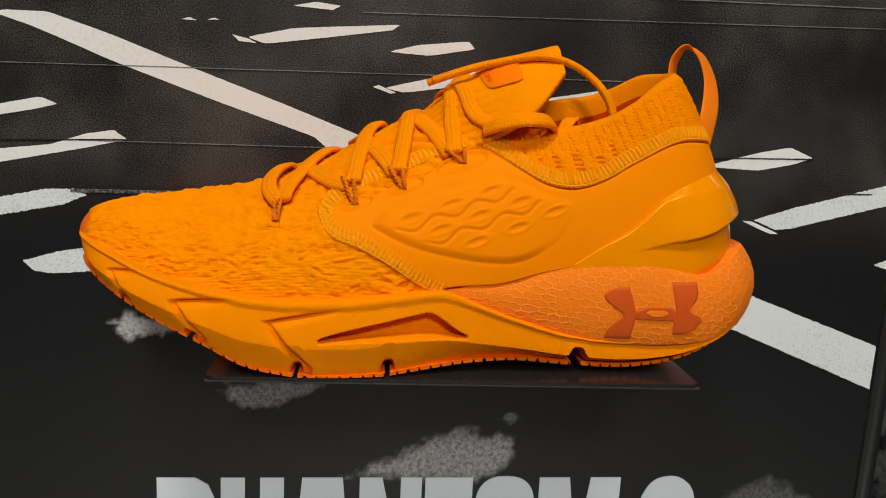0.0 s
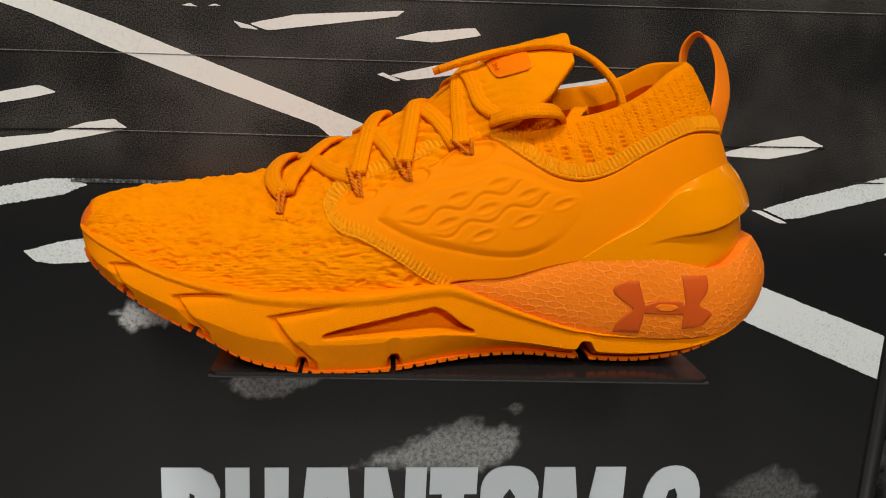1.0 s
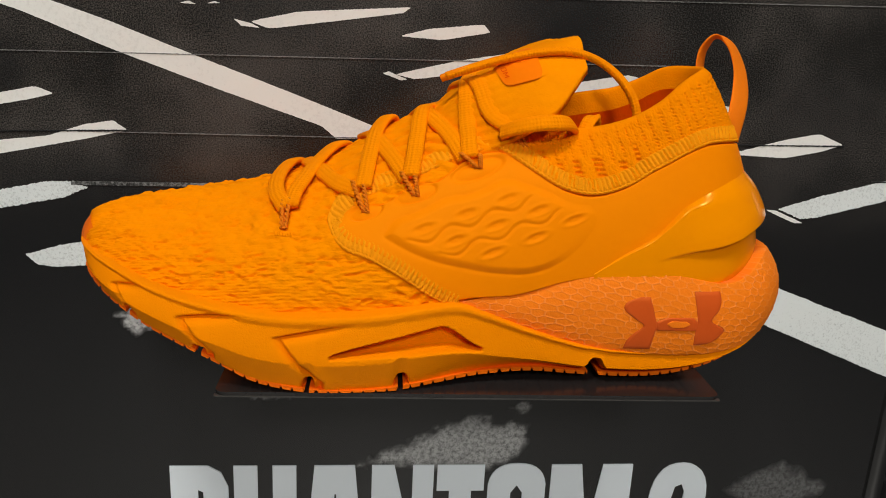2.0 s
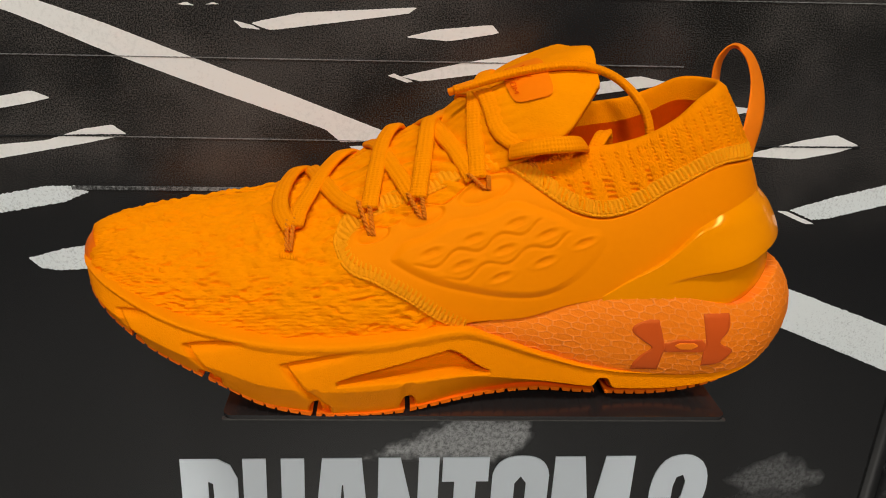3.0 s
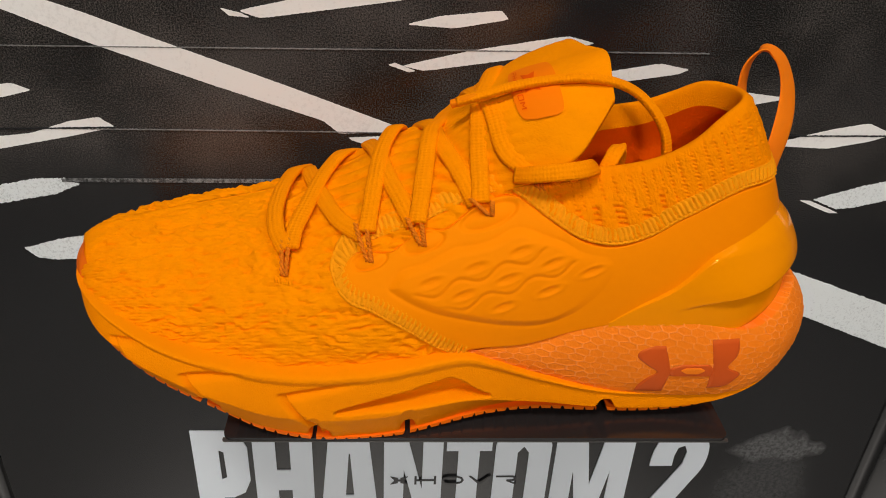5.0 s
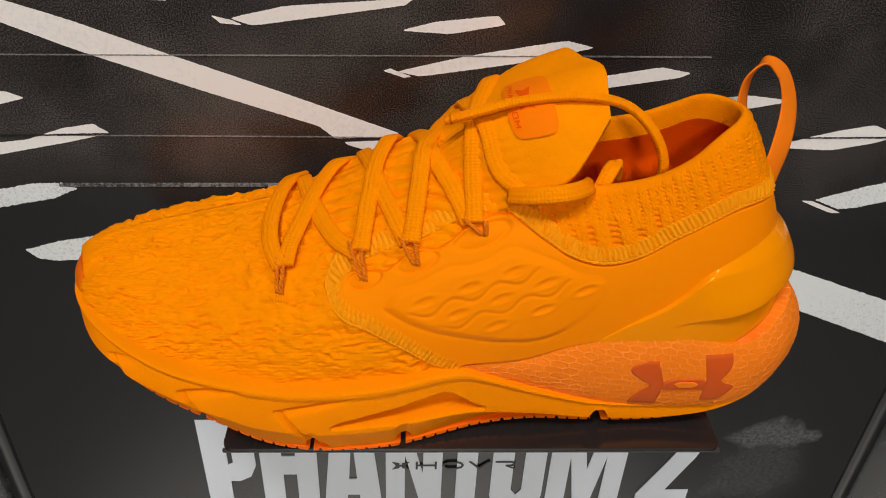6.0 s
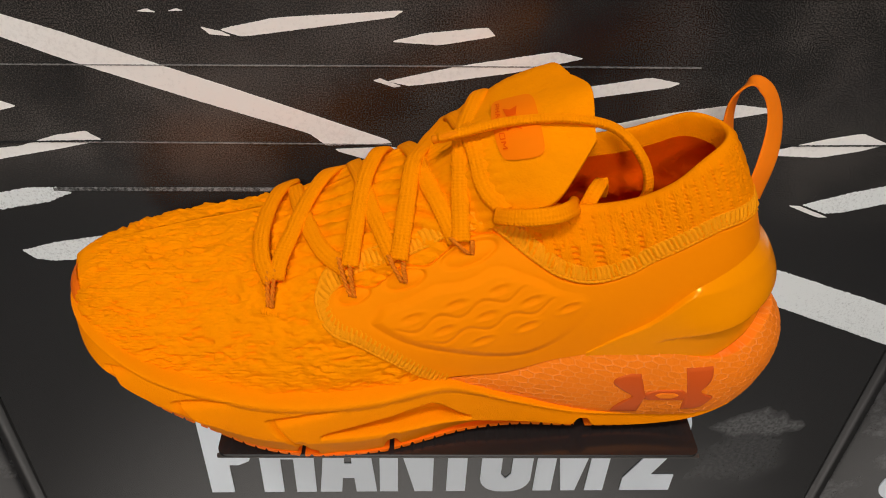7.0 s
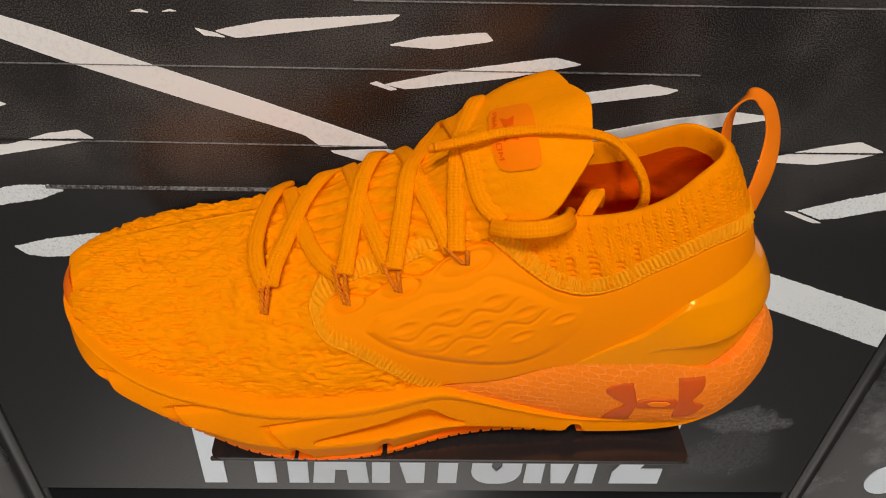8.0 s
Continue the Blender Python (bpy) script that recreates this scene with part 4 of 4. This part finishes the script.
feather = spline([-0.139, -0.128, -0.115, -0.100, -0.084, -0.065, -0.046, -0.020, -0.002, 0.010, 0.019, 0.030, 0.047, 0.0735, 0.095, 0.1126, 0.135, 0.151, 0.163],
                 [1.2090, 1.2078, 1.2050, 1.2000, 1.1958, 1.1925, 1.1912, 1.1920, 1.1935, 1.1948, 1.1948, 1.1910, 1.1845, 1.1768, 1.1746, 1.1744, 1.1768, 1.1805, 1.1905])
MT, MH = -0.1395, 0.1625
NX, NZ = 700, 84
ms = ends(NX, MT, MH, 1.7)
mt_ = np.linspace(0, 1, NZ)
MX, MTT = np.meshgrid(ms, mt_, indexing="ij")


def midsole_side(side):
    lo, hi = sole_z(ms) - 0.0011, np.maximum(feather(ms), sole_z(ms) + 0.002)
    for nx, nw, tall_ in ((-0.0395, 0.0022, 0.0024), (-0.0035, 0.0026, 0.0030), (0.0767, 0.0036, 0.0046)):
        lo = lo + tall_ * np.exp(-((ms - nx) / nw)**4)
    z = lo[:, None] + (hi - lo)[:, None] * MTT
    rear = smooth(0.0, 0.05, MX)
    waist = 0.40 - 0.1 * rear
    under = (0.0048 + 0.0025 * rear) * np.clip((waist - MTT) / waist, 0, 1)
    over = (0.0052 * (1 - rear) + 0.0015 * rear) * np.clip((MTT - waist) / (1 - waist), 0, 1)**1.3
    er = end_round(MX, MT, MH, 0.060, 0.046, 2.3)
    w = mid_w(MX) * er
    inn = -(under + over) + 0.0015 * smooth(0.84, 0.95, MTT) * smooth(1.0, 0.975, MTT)
    if side < 0:
        # lens-shaped recess, then the hooked grooves of the forefoot
        u = (MX + 0.031) / 0.060
        roof = 1.1770 + 0.0098 * np.clip(u / 0.72, 0, 1)**0.8 * smooth(1.02, 0.70, u)
        sill = 1.1752 + 0.0010 * np.sin(np.clip(u, 0, 1) * np.pi)
        inside = smooth(-0.0002, 0.0012, z - sill) * smooth(-0.0002, 0.0009, roof - z) * (u > 0) * (u < 1)
        inn = inn - 0.0085 * inside
        for gx, gz, ln, rise, run_x, drop_z, dep in ((-0.1135, 1.1990, 0.012, 0.0004, 0.0050, 0.0080, 0.0022), (-0.0868, 1.1895, 0.024, 0.0014, 0.0078, 0.0105, 0.0028), (-0.0500, 1.1832, 0.030, 0.0056, 0.0115, 0.0140, 0.0030)):
            d = MX - gx
            arm = gz + rise * np.clip(d / ln, 0, 1)
            tongue = np.exp(-((z - arm) / np.where(z > arm, 0.0007, 0.0015))**2) * smooth(-0.0015, 0.001, d) * smooth(ln, ln * 0.35, d)
            bend = gx - 0.0006 + run_x * np.clip((gz - z) / drop_z, 0, 1.3)**1.2
            off_ = MX - bend
            drop = np.exp(-(off_ / np.where(off_ > 0, 0.0011, 0.0018))**2) * smooth(gz + 0.0012, gz - 0.0008, z)
            inn = inn - dep * np.maximum(tongue, drop) + 0.0007 * smooth(0.010, 0.001, off_) * smooth(-0.0005, 0.001, off_) * smooth(arm, arm - 0.0015, z)
    # notches between the tread blocks
    for nx, nw in ((-0.0395, 0.0020), (-0.0035, 0.0024), (0.0765, 0.0030), (-0.0815, 0.0022), (-0.1095, 0.002)):
        inn = inn - 0.006 * np.exp(-((MX - nx) / nw)**4) * smooth(1.0, 0.5, (z - lo[:, None]) / 0.0032)
    y = mid_yc(MX) + side * np.maximum(w + inn * np.minimum(er * 1.6, 1), 0)
    tip = 0.004 * smooth(MT + 0.02, MT, MX) * (1 - MTT) - 0.003 * smooth(MH - 0.02, MH, MX) * (1 - MTT)
    return np.stack([MX + tip, y, z], axis=-1)


near, far = midsole_side(-1), midsole_side(1)
ring_ = np.concatenate((near, far[:, ::-1]), axis=1)
part("midsole", ring_, sheet(NX, 2 * NZ, wrap_v=True), m_foam, shoe, "sculpted orange foam midsole with a lens-shaped recess")

# toe cap piece and tread blocks
ca = np.linspace(-1, 1, 40)
cz = np.linspace(0, 1, 12)
CA, CZ = np.meshgrid(ca, cz, indexing="ij")
cxs = -0.1408 + 0.0085 * np.abs(CA)**2.0 + 0.0042 * CZ**2
cyy = 0.378 + CA * 0.021
hgt = 0.0088 * (1 - np.abs(CA)**4)
part("toe_bumper", np.stack([cxs, cyy, 1.2075 + hgt * CZ], axis=-1), sheet(40, 12, flip=True), m_rubber, shoe, "deep orange rubber toe bumper")


def tread(x0, x1, teeth, depth=0.0020):
    n = max(24, int((x1 - x0) / 0.0006))
    x = np.linspace(x0, x1, n)
    er = end_round(x, MT, MH, 0.060, 0.046, 2.3)
    cut = 0.0006 * (np.mod(x / 0.0046, 1) < 0.15) * (1 if teeth else 0)
    w = np.maximum(mid_w(x) * er - 0.0036 - 0.0012 * smooth(-0.03, -0.07, x), 0.001)
    z1 = sole_z(x) - 0.0008
    z0 = np.maximum(z1 - depth + cut * 1.6, GROUND + 0.0001)
    rows = []
    for s, zz, ww in ((-1, z1, w), (-1, z0 + 0.0004, w - cut), (-1, z0, w - cut - 0.0008), (1, z0, w - 0.0008), (1, z0 + 0.0004, w), (1, z1, w)):
        rows.append(np.stack([x, mid_yc(x) + s * ww, zz], axis=1))
    g = np.stack(rows, axis=1)
    f = sheet(n, 6, wrap_v=True, flip=True) + [tuple(range(6)), tuple((n - 1) * 6 + k for k in range(6))[::-1]]
    part("tread_block", g, f, m_rubber, shoe, "deep orange rubber tread block", flat=True)


for x0, x1 in ((-0.134, -0.1112), (-0.1095, -0.0828), (-0.0808, -0.0408), (-0.0392, -0.0046), (-0.0026, 0.0744), (0.0788, 0.1185), (0.1195, 0.1365), (0.1380, 0.1500)):
    tread(x0, x1, True)

# tongue
tc = path3([(-0.004, 0.388, 1.252), (0.015, 0.391, 1.2690), (0.034, 0.394, 1.2850), (0.050, 0.3955, 1.2935), (0.0600, 0.3965, 1.2965)], 60)
te = path3([(0.004, 0.364, 1.236), (0.024, 0.3560, 1.2480), (0.042, 0.3505, 1.2595), (0.055, 0.3485, 1.2700), (0.0630, 0.3560, 1.2795), (0.0698, 0.3650, 1.2878)], 60)


def tongue_at(a, b, side=-1, grow=0.0):
    """a: 0 base to 1 tip; b: 0 middle to 1 edge."""
    a, b = np.broadcast_arrays(np.asarray(a, float), np.asarray(b, float))
    s = np.linspace(0, 1, 60)
    sb = -b * side
    a = a * (1 - np.where(sb > 0, 0.02 * b**4, 0.30 * b**2))
    c = np.stack([np.interp(a, s, tc[:, k]) for k in range(3)], axis=-1)
    e = np.stack([np.interp(a, s, te[:, k]) for k in range(3)], axis=-1)
    push = 0.0062 * smooth(0.0, 0.45, a) * np.sin(b * np.pi)**2 * (1 - 0.45 * a) * (1 - 0.25 * b)
    bb = np.clip(b, 0, 1.2)
    p = c + (e - c) * np.stack([bb**(1.7 - 0.6 * smooth(0.6, 1.0, a)), bb, bb**2.0], axis=-1) + np.stack([-0.35 * push, -0.35 * push, 0.85 * push], axis=-1) + grow * np.array([-0.35, -0.45, 0.8])
    p = p + (smooth(0.55, 1.0, a) * np.exp(-((sb - 0.36) / 0.48)**2) * 0.0080)[..., None] * np.array([0.85, -0.1, 0.18])
    if side > 0:
        p = np.stack([p[..., 0], 2 * c[..., 1] - p[..., 1] + 0 * a, p[..., 2]], axis=-1)
        p[..., 1] = c[..., 1] + (p[..., 1] - c[..., 1]) * 0.8
    return p


ta = np.linspace(0, 1, 160)
A2, B2 = np.meshgrid(ta, np.linspace(-1, 1, 120), indexing="ij")
up_ = np.where((B2 < 0)[..., None], tongue_at(A2, np.abs(B2), -1), tongue_at(A2, np.abs(B2), 1))
tn = normals(up_, -1)
tn *= np.sign((tn[..., 2:3]).mean())
ribs = (np.abs(np.sin((B2 * 0.045 + 0.014 * A2) * np.pi / 0.0034))**0.5) * smooth(0.62, 0.50, A2) * 0.0013
ribs = ribs + 0.0003 * (grain2(A2 * 130, B2 * 90, 4) - 0.5)
outer = up_ + tn * ribs[..., None]
inner = up_ - tn * 0.0034
n1, n2 = A2.shape
fs = sheet(n1, n2) + sheet(n1, n2, flip=True, start=n1 * n2)
for j in range(n2 - 1):
    k = (n1 - 1) * n2 + j
    fs.append((k, k + n1 * n2, k + 1 + n1 * n2, k + 1)[::-1])
for i in range(n1 - 1):
    for j in (0, n2 - 1):
        k = i * n2 + j
        q = (k, k + n2, k + n2 + n1 * n2, k + n1 * n2)
        fs.append(q if j else q[::-1])
tongue = part("tongue", np.concatenate((outer.reshape(-1, 3), inner.reshape(-1, 3))), fs, m_knit, shoe, "padded orange knit tongue with a printed tag")


TAG = [(0.571, 0.643), (0.743, 0.745), (0.793, 0.153), (0.636, 0.02)]


def tag_at(u, v):
    """Where a place of the tag lies on the tongue; u along the tongue, v across it, away from the room."""
    u, v = np.asarray(u, float), np.asarray(v, float)
    return tuple((TAG[0][k] * (1 - u) + TAG[1][k] * u) * (1 - v) + (TAG[3][k] * (1 - u) + TAG[2][k] * u) * v for k in (0, 1))


def on_tag(u, v, grow):
    a, b = tag_at(u, v)
    p = tongue_at(a, b)
    nn = np.cross(tongue_at(a + 0.01, b) - tongue_at(a - 0.01, b), tongue_at(a, b + 0.01) - tongue_at(a, b - 0.01))
    nn /= np.linalg.norm(nn, axis=-1, keepdims=True) + 1e-12
    return p + nn * np.sign(nn[..., 2:3]) * grow


q = np.linspace(-1, 1, 24)
QA, QB = np.meshgrid(q, q, indexing="ij")
rr = np.maximum(np.abs(QA), np.abs(QB)) / (np.abs(QA)**7 + np.abs(QB)**7 + 1e-12)**(1 / 7)
tag = part("tag", on_tag(0.5 + QA * rr / 2, 0.5 + QB * rr / 2, 0.0009), sheet(24, 24), m_tag, tongue, "deep orange printed tag")


def tag_print(name, outline, grow=0.0013):
    """A flat mark on the tag, as a fan round its middle."""
    o = np.array(outline, float)
    k = np.repeat(np.arange(len(o)), 4)
    w = np.tile(np.arange(4) / 4, len(o))[:, None]
    o = o[k] * (1 - w) + o[(k + 1) % len(outline)] * w
    g = np.concatenate([o * (1 - f) + o.mean(0) * f for f in (0, 0.35, 0.7, 0.97)])
    return part(name, on_tag(g[:, 0], g[:, 1], grow), sheet(4, len(o), wrap_v=True), m_red, tag)


for m in (0, 1):
    tag_print("emblem_lobe", [(0.46 + 0.10 * x, 0.53 + (0.20 if m else -0.20) * y) for x, y in ((-1, 0.15), (-1.6, 1.0), (0, 0.75), (1.6, 1.0), (1, 0.15))])
# thin letters, each of a few strokes in a box one unit wide and high
STROKES = (((0, 0, 0, 1), (0, 1, 1, 1), (1, 1, 1, 0.5), (1, 0.5, 0, 0.5)), ((0, 0, 0, 1), (1, 0, 1, 1), (0, 0.5, 1, 0.5)), ((0, 0, 0.5, 1), (0.5, 1, 1, 0), (0.2, 0.4, 0.8, 0.4)), ((0, 0, 0, 1), (0, 1, 1, 0), (1, 0, 1, 1)),
           ((0, 1, 1, 1), (0.5, 1, 0.5, 0)), ((0, 0, 0, 1), (0, 1, 1, 1), (1, 1, 1, 0), (1, 0, 0, 0)), ((0, 0, 0, 1), (0, 1, 0.5, 0.3), (0.5, 0.3, 1, 1), (1, 1, 1, 0)))
for k, strokes in enumerate(STROKES):
    v0 = 0.88 - 0.113 * k
    for x0, y0, x1, y1 in strokes:
        p0, p1 = np.array([0.12 + 0.11 * y0, v0 - 0.075 * x0]), np.array([0.12 + 0.11 * y1, v0 - 0.075 * x1])
        d = (p1 - p0) / np.linalg.norm(p1 - p0)
        w = np.array([-d[1], d[0]]) * 0.008
        tag_print("letter_stroke", [p0 - w, p1 - w, p1 + w, p0 + w])

# pull loop at the heel
lp = path3([(0.1275, 0.3815, 1.276), (0.1253, 0.383, 1.288), (0.1262, 0.3835, 1.2960), (0.1310, 0.3835, 1.3012), (0.1372, 0.383, 1.2985), (0.1420, 0.381, 1.2895), (0.1425, 0.377, 1.2800), (0.1402, 0.372, 1.2700), (0.1372, 0.369, 1.2590)], 80)
loop_side = np.stack([np.interp(np.linspace(0, 1, 80), [0, 0.3, 0.5, 0.7, 1], [0.62, 0.62, 0.65, 0.85, 1.0]), np.interp(np.linspace(0, 1, 80), [0, 0.4, 0.7, 1], [0.75, 0.75, 0.5, 0.4]), np.zeros(80)], axis=1)
part("pull_loop", *band(lp, loop_side, 0.0054, 0.0006), m_ribbon, shoe, "woven orange heel pull loop")

# ---- laces ----
# braid: two sets of slanting threads crossing
nt = m_lace.node_tree
bs = nt.nodes["Principled BSDF"]
wv = nt.nodes.new("ShaderNodeAttribute")
wv.attribute_name = "weave"
sp = nt.nodes.new("ShaderNodeSeparateXYZ")
nt.links.new(wv.outputs["Vector"], sp.inputs[0])


def node_math(op, a, b):
    nd = nt.nodes.new("ShaderNodeMath")
    nd.operation = op
    for k, val in enumerate((a, b)):
        if isinstance(val, (int, float)):
            nd.inputs[k].default_value = val
        else:
            nt.links.new(val, nd.inputs[k])
    return nd.outputs[0]


du_, dv_ = node_math("MULTIPLY", sp.outputs[0], 2 * math.pi / 0.0026), node_math("MULTIPLY", sp.outputs[1], 2 * math.pi / 0.0026)
cross_ = node_math("MULTIPLY", node_math("SINE", node_math("ADD", du_, dv_), 0), node_math("SINE", node_math("SUBTRACT", du_, dv_), 0))
ribs_ = node_math("COSINE", node_math("MULTIPLY", sp.outputs[1], 2 * math.pi / 0.0018), 0)
braid = node_math("ADD", cross_, node_math("MULTIPLY", ribs_, 0.35))
wb = nt.nodes.new("ShaderNodeBump")
wb.inputs["Strength"].default_value, wb.inputs["Distance"].default_value = 0.55, 0.00022
nt.links.new(braid, wb.inputs["Height"])
old_n = bs.inputs["Normal"].links[0].from_socket
nt.links.new(old_n, wb.inputs["Normal"])
nt.links.new(wb.outputs[0], bs.inputs["Normal"])
NEAR_N, CREST_N, FAR_N = np.array([-0.30, -0.62, 0.72]), np.array([-0.30, -0.15, 0.94]), np.array([-0.2, 0.7, 0.68])


def lace(points, half=0.0036, thick=0.0015, n=70, name="lace", up=None, mat=None, clear=False):
    """A flat braided lace along points; it lies on the surface, which turns over at the crest."""
    p = path3(points, n)
    if clear:
        flat_ = up_.reshape(-1, 3)[::3]
        for k in range(n):
            d = np.hypot(flat_[:, 0] - p[k, 0], flat_[:, 1] - p[k, 1])
            j = d.argmin()
            p[k, 2] = max(p[k, 2], flat_[j, 2] + 0.0016) if d[j] < 0.002 else p[k, 2]
        for _ in range(6):
            p[1:-1, 2] = (p[:-2, 2] + 2 * p[1:-1, 2] + p[2:, 2]) / 4
    y = p[:, 1]
    a = smooth(0.352, 0.398, y)[:, None]
    b = smooth(0.400, 0.414, y)[:, None]
    nrm = NEAR_N * (1 - a) + CREST_N * a
    nrm = nrm * (1 - b) + FAR_N * b
    if up is not None:
        nrm = np.broadcast_to(np.array(up, float), p.shape)
    wide = np.cross(nrm, np.gradient(p, axis=0))
    s = np.linspace(0, 1, n)
    jog = 1 + 0.05 * (grain2(s * 9, s * 0 + len(points), 6) - 0.5)
    v, f = band(p, wide, half * jog, thick, 16)
    # braid: fine slanting ridges across the strip
    ob = part(name, v, f, mat or m_lace, shoe, "flat braided orange shoelace" if mat is None else "hard orange lace tip")
    run_ = np.concatenate(([0], np.cumsum(np.linalg.norm(np.diff(p, axis=0), axis=1))))
    ac = np.cos(np.linspace(0, 2 * np.pi, 16, endpoint=False))
    uv = np.stack([np.repeat(run_, 16), np.tile(ac * half, n), np.zeros(16 * n)], axis=1)
    ob.data.attributes.new("weave", "FLOAT_VECTOR", "POINT").data.foreach_set("vector", uv.reshape(-1).astype(np.float32))
    return ob


def over(x, y):
    """The height of the upper at a place seen from above."""
    side = np.where(y < crest_y(x), -1.0, 1.0)
    w = np.where(side < 0, near_w(x), far_w(x)) * end_round(x)
    boxy = np.where(side < 0, 0.0, smooth(0.03, -0.01, x))
    r = np.clip(np.abs(y - crest_y(x)) / w, 0, 1)
    f = np.clip((1 - r**(1.8 + 0.7 * boxy)) / close_k(x), 0, 1)**(1 / (bulge_p(x) + 1.1 * boxy))
    return base_z(x) + (top_z(x) - base_z(x)) * f


def settle(points, lift_):
    """Points of a lace, raised to lie clear of the upper."""
    out = []
    for x, y, z in points:
        ground = float(over(x, y)) + lift_
        out.append((x, y, ground if y > 0.366 and x < 0.012 else max(z, ground) if x < 0.03 else z))
    return out


STRANDS = (
    [(-0.0477, 0.4030, 1.2388), (-0.0440, 0.3890, 1.2380), (-0.0391, 0.3752, 1.2392), (-0.0311, 0.3600, 1.2350), (-0.0222, 0.3515, 1.2340)],
    [(-0.0217, 0.4040, 1.2508), (-0.0175, 0.3880, 1.2523), (-0.0137, 0.3725, 1.2512), (-0.0071, 0.3570, 1.2432), (-0.0028, 0.3490, 1.2395)],
    [(0.0000, 0.4040, 1.2628), (0.0040, 0.3890, 1.2650), (0.0073, 0.3761, 1.2640), (0.0150, 0.3595, 1.2560), (0.0203, 0.3500, 1.2475)],
    [(0.0190, 0.4060, 1.2718), (0.0225, 0.3890, 1.2753), (0.0259, 0.3737, 1.2745), (0.0306, 0.3605, 1.2660), (0.0385, 0.3535, 1.2612)],
    [(-0.0516, 0.3530, 1.2262), (-0.0560, 0.3615, 1.2290), (-0.0580, 0.3727, 1.2330), (-0.0567, 0.3890, 1.2363), (-0.0535, 0.4020, 1.2383), (-0.0500, 0.4130, 1.2365)],
    [(-0.0500, 0.3530, 1.2268), (-0.0485, 0.3615, 1.2310), (-0.0455, 0.3700, 1.2362), (-0.0394, 0.3890, 1.2428), (-0.0328, 0.4020, 1.2470), (-0.0270, 0.4130, 1.2450)],
    [(-0.0205, 0.3505, 1.2340), (-0.0190, 0.3600, 1.2430), (-0.0178, 0.3690, 1.2492), (-0.0152, 0.3862, 1.2548), (-0.0102, 0.4000, 1.2590), (-0.0050, 0.4130, 1.2570)],
    [(-0.0016, 0.3480, 1.2395), (0.0000, 0.3560, 1.2475), (0.0012, 0.3640, 1.2540), (0.0042, 0.3832, 1.2633), (0.0110, 0.4000, 1.2703), (0.0170, 0.4120, 1.2680)],
    [(0.0218, 0.3490, 1.2478), (0.0215, 0.3590, 1.2575), (0.0213, 0.3680, 1.2655), (0.0228, 0.3845, 1.2758), (0.0270, 0.3980, 1.2800), (0.0310, 0.4080, 1.2770)],
)
for k, pts in enumerate(STRANDS):
    lace(settle(pts, 0.0018 if k < 4 else 0.0036), clear=True)
lace([(0.0345, 0.3525, 1.2600), (0.0400, 0.3475, 1.2628), (0.0481, 0.3448, 1.2650), (0.0560, 0.3460, 1.2655), (0.0620, 0.3510, 1.2645), (0.0650, 0.3590, 1.2610), (0.0650, 0.3680, 1.2540)], half=0.0033, up=(0.05, -0.8, 0.6))
# loose end, looped over the tongue into the shoe
loose = [(0.0128, 0.3740, 1.2800), (0.0230, 0.3725, 1.2838), (0.0380, 0.3720, 1.2885), (0.0630, 0.3680, 1.2925), (0.0795, 0.3695, 1.2873), (0.0908, 0.3660, 1.2754), (0.0938, 0.3650, 1.2630), (0.0890, 0.3680, 1.2520), (0.0790, 0.3730, 1.2430)]
lace(loose, 0.0019, 0.0015, 110, up=(0, -0.5, 0.85))
m_tip = material("orange_lace_tip", (0.93, 0.23, 0.003), 0.2, vary=0.03, spec=0.5)
lace([(0.0108, 0.3745, 1.2790), (0.0160, 0.3733, 1.2812), (0.0225, 0.3725, 1.2836)], 0.0015, 0.0015, 20, "lace_tip", (0, -0.5, 0.85), m_tip)
lace([(0.0660, 0.3560, 1.2500), (0.0692, 0.3590, 1.2585), (0.0728, 0.3625, 1.2650), (0.0762, 0.3680, 1.2655), (0.0780, 0.3730, 1.2570)], 0.0030, 0.0011, 50, up=(-0.4, -0.75, 0.5))

# cord loops that hold the laces
CORDS = (((-0.0515, 1.2185), (-0.0522, 1.2262), (-0.0492, 1.2262)), ((-0.0188, 1.2268), (-0.0235, 1.2350), (-0.0190, 1.2345)), ((0.0008, 1.2342), (-0.0042, 1.2405), (0.0010, 1.2398)), ((0.0255, 1.2455), (0.0188, 1.2490), (0.0262, 1.2490)), ((0.0445, 1.2535), (0.0375, 1.2605), (0.0400, 1.2625)))
for eye, left, right in CORDS:
    for foot, head in ((-0.0007, left), (0.0007, right)):
        x = np.linspace(eye[0] + foot, head[0], 9)
        z = np.linspace(eye[1], head[1], 9)
        p, nn = skin(x, z)
        lift_ = 0.0012 + 0.0026 * np.sin(np.linspace(0, 1, 9) * 1.9) 
        core = path3(p + nn * lift_[:, None], 60)
        ang = np.linspace(0, 7 * np.pi, 60)
        q1, q2 = np.array([1.0, 0, 0]), np.array([0, -0.6, 0.8])
        twist = np.cos(ang)[:, None] * q1 + np.sin(ang)[:, None] * q2
        for s in (-1, 1):
            part("cord", *band(core + s * 0.0005 * twist, q1, 0.00052, 0.00052, 6), m_cord, shoe)
# bar tack under the lowest cord
tx = np.linspace(-0.0553, -0.0478, 40)
TX, TV = np.meshgrid(tx, np.linspace(-1, 1, 7), indexing="ij")
overlay("bar_tack", TX, 1.2172 + 0.0007 * TV, 0.0006 + 0.0009 * (1 - TV**2) * (0.6 + 0.4 * np.sin(TX * 2 * np.pi / 0.0011)), m_knit)
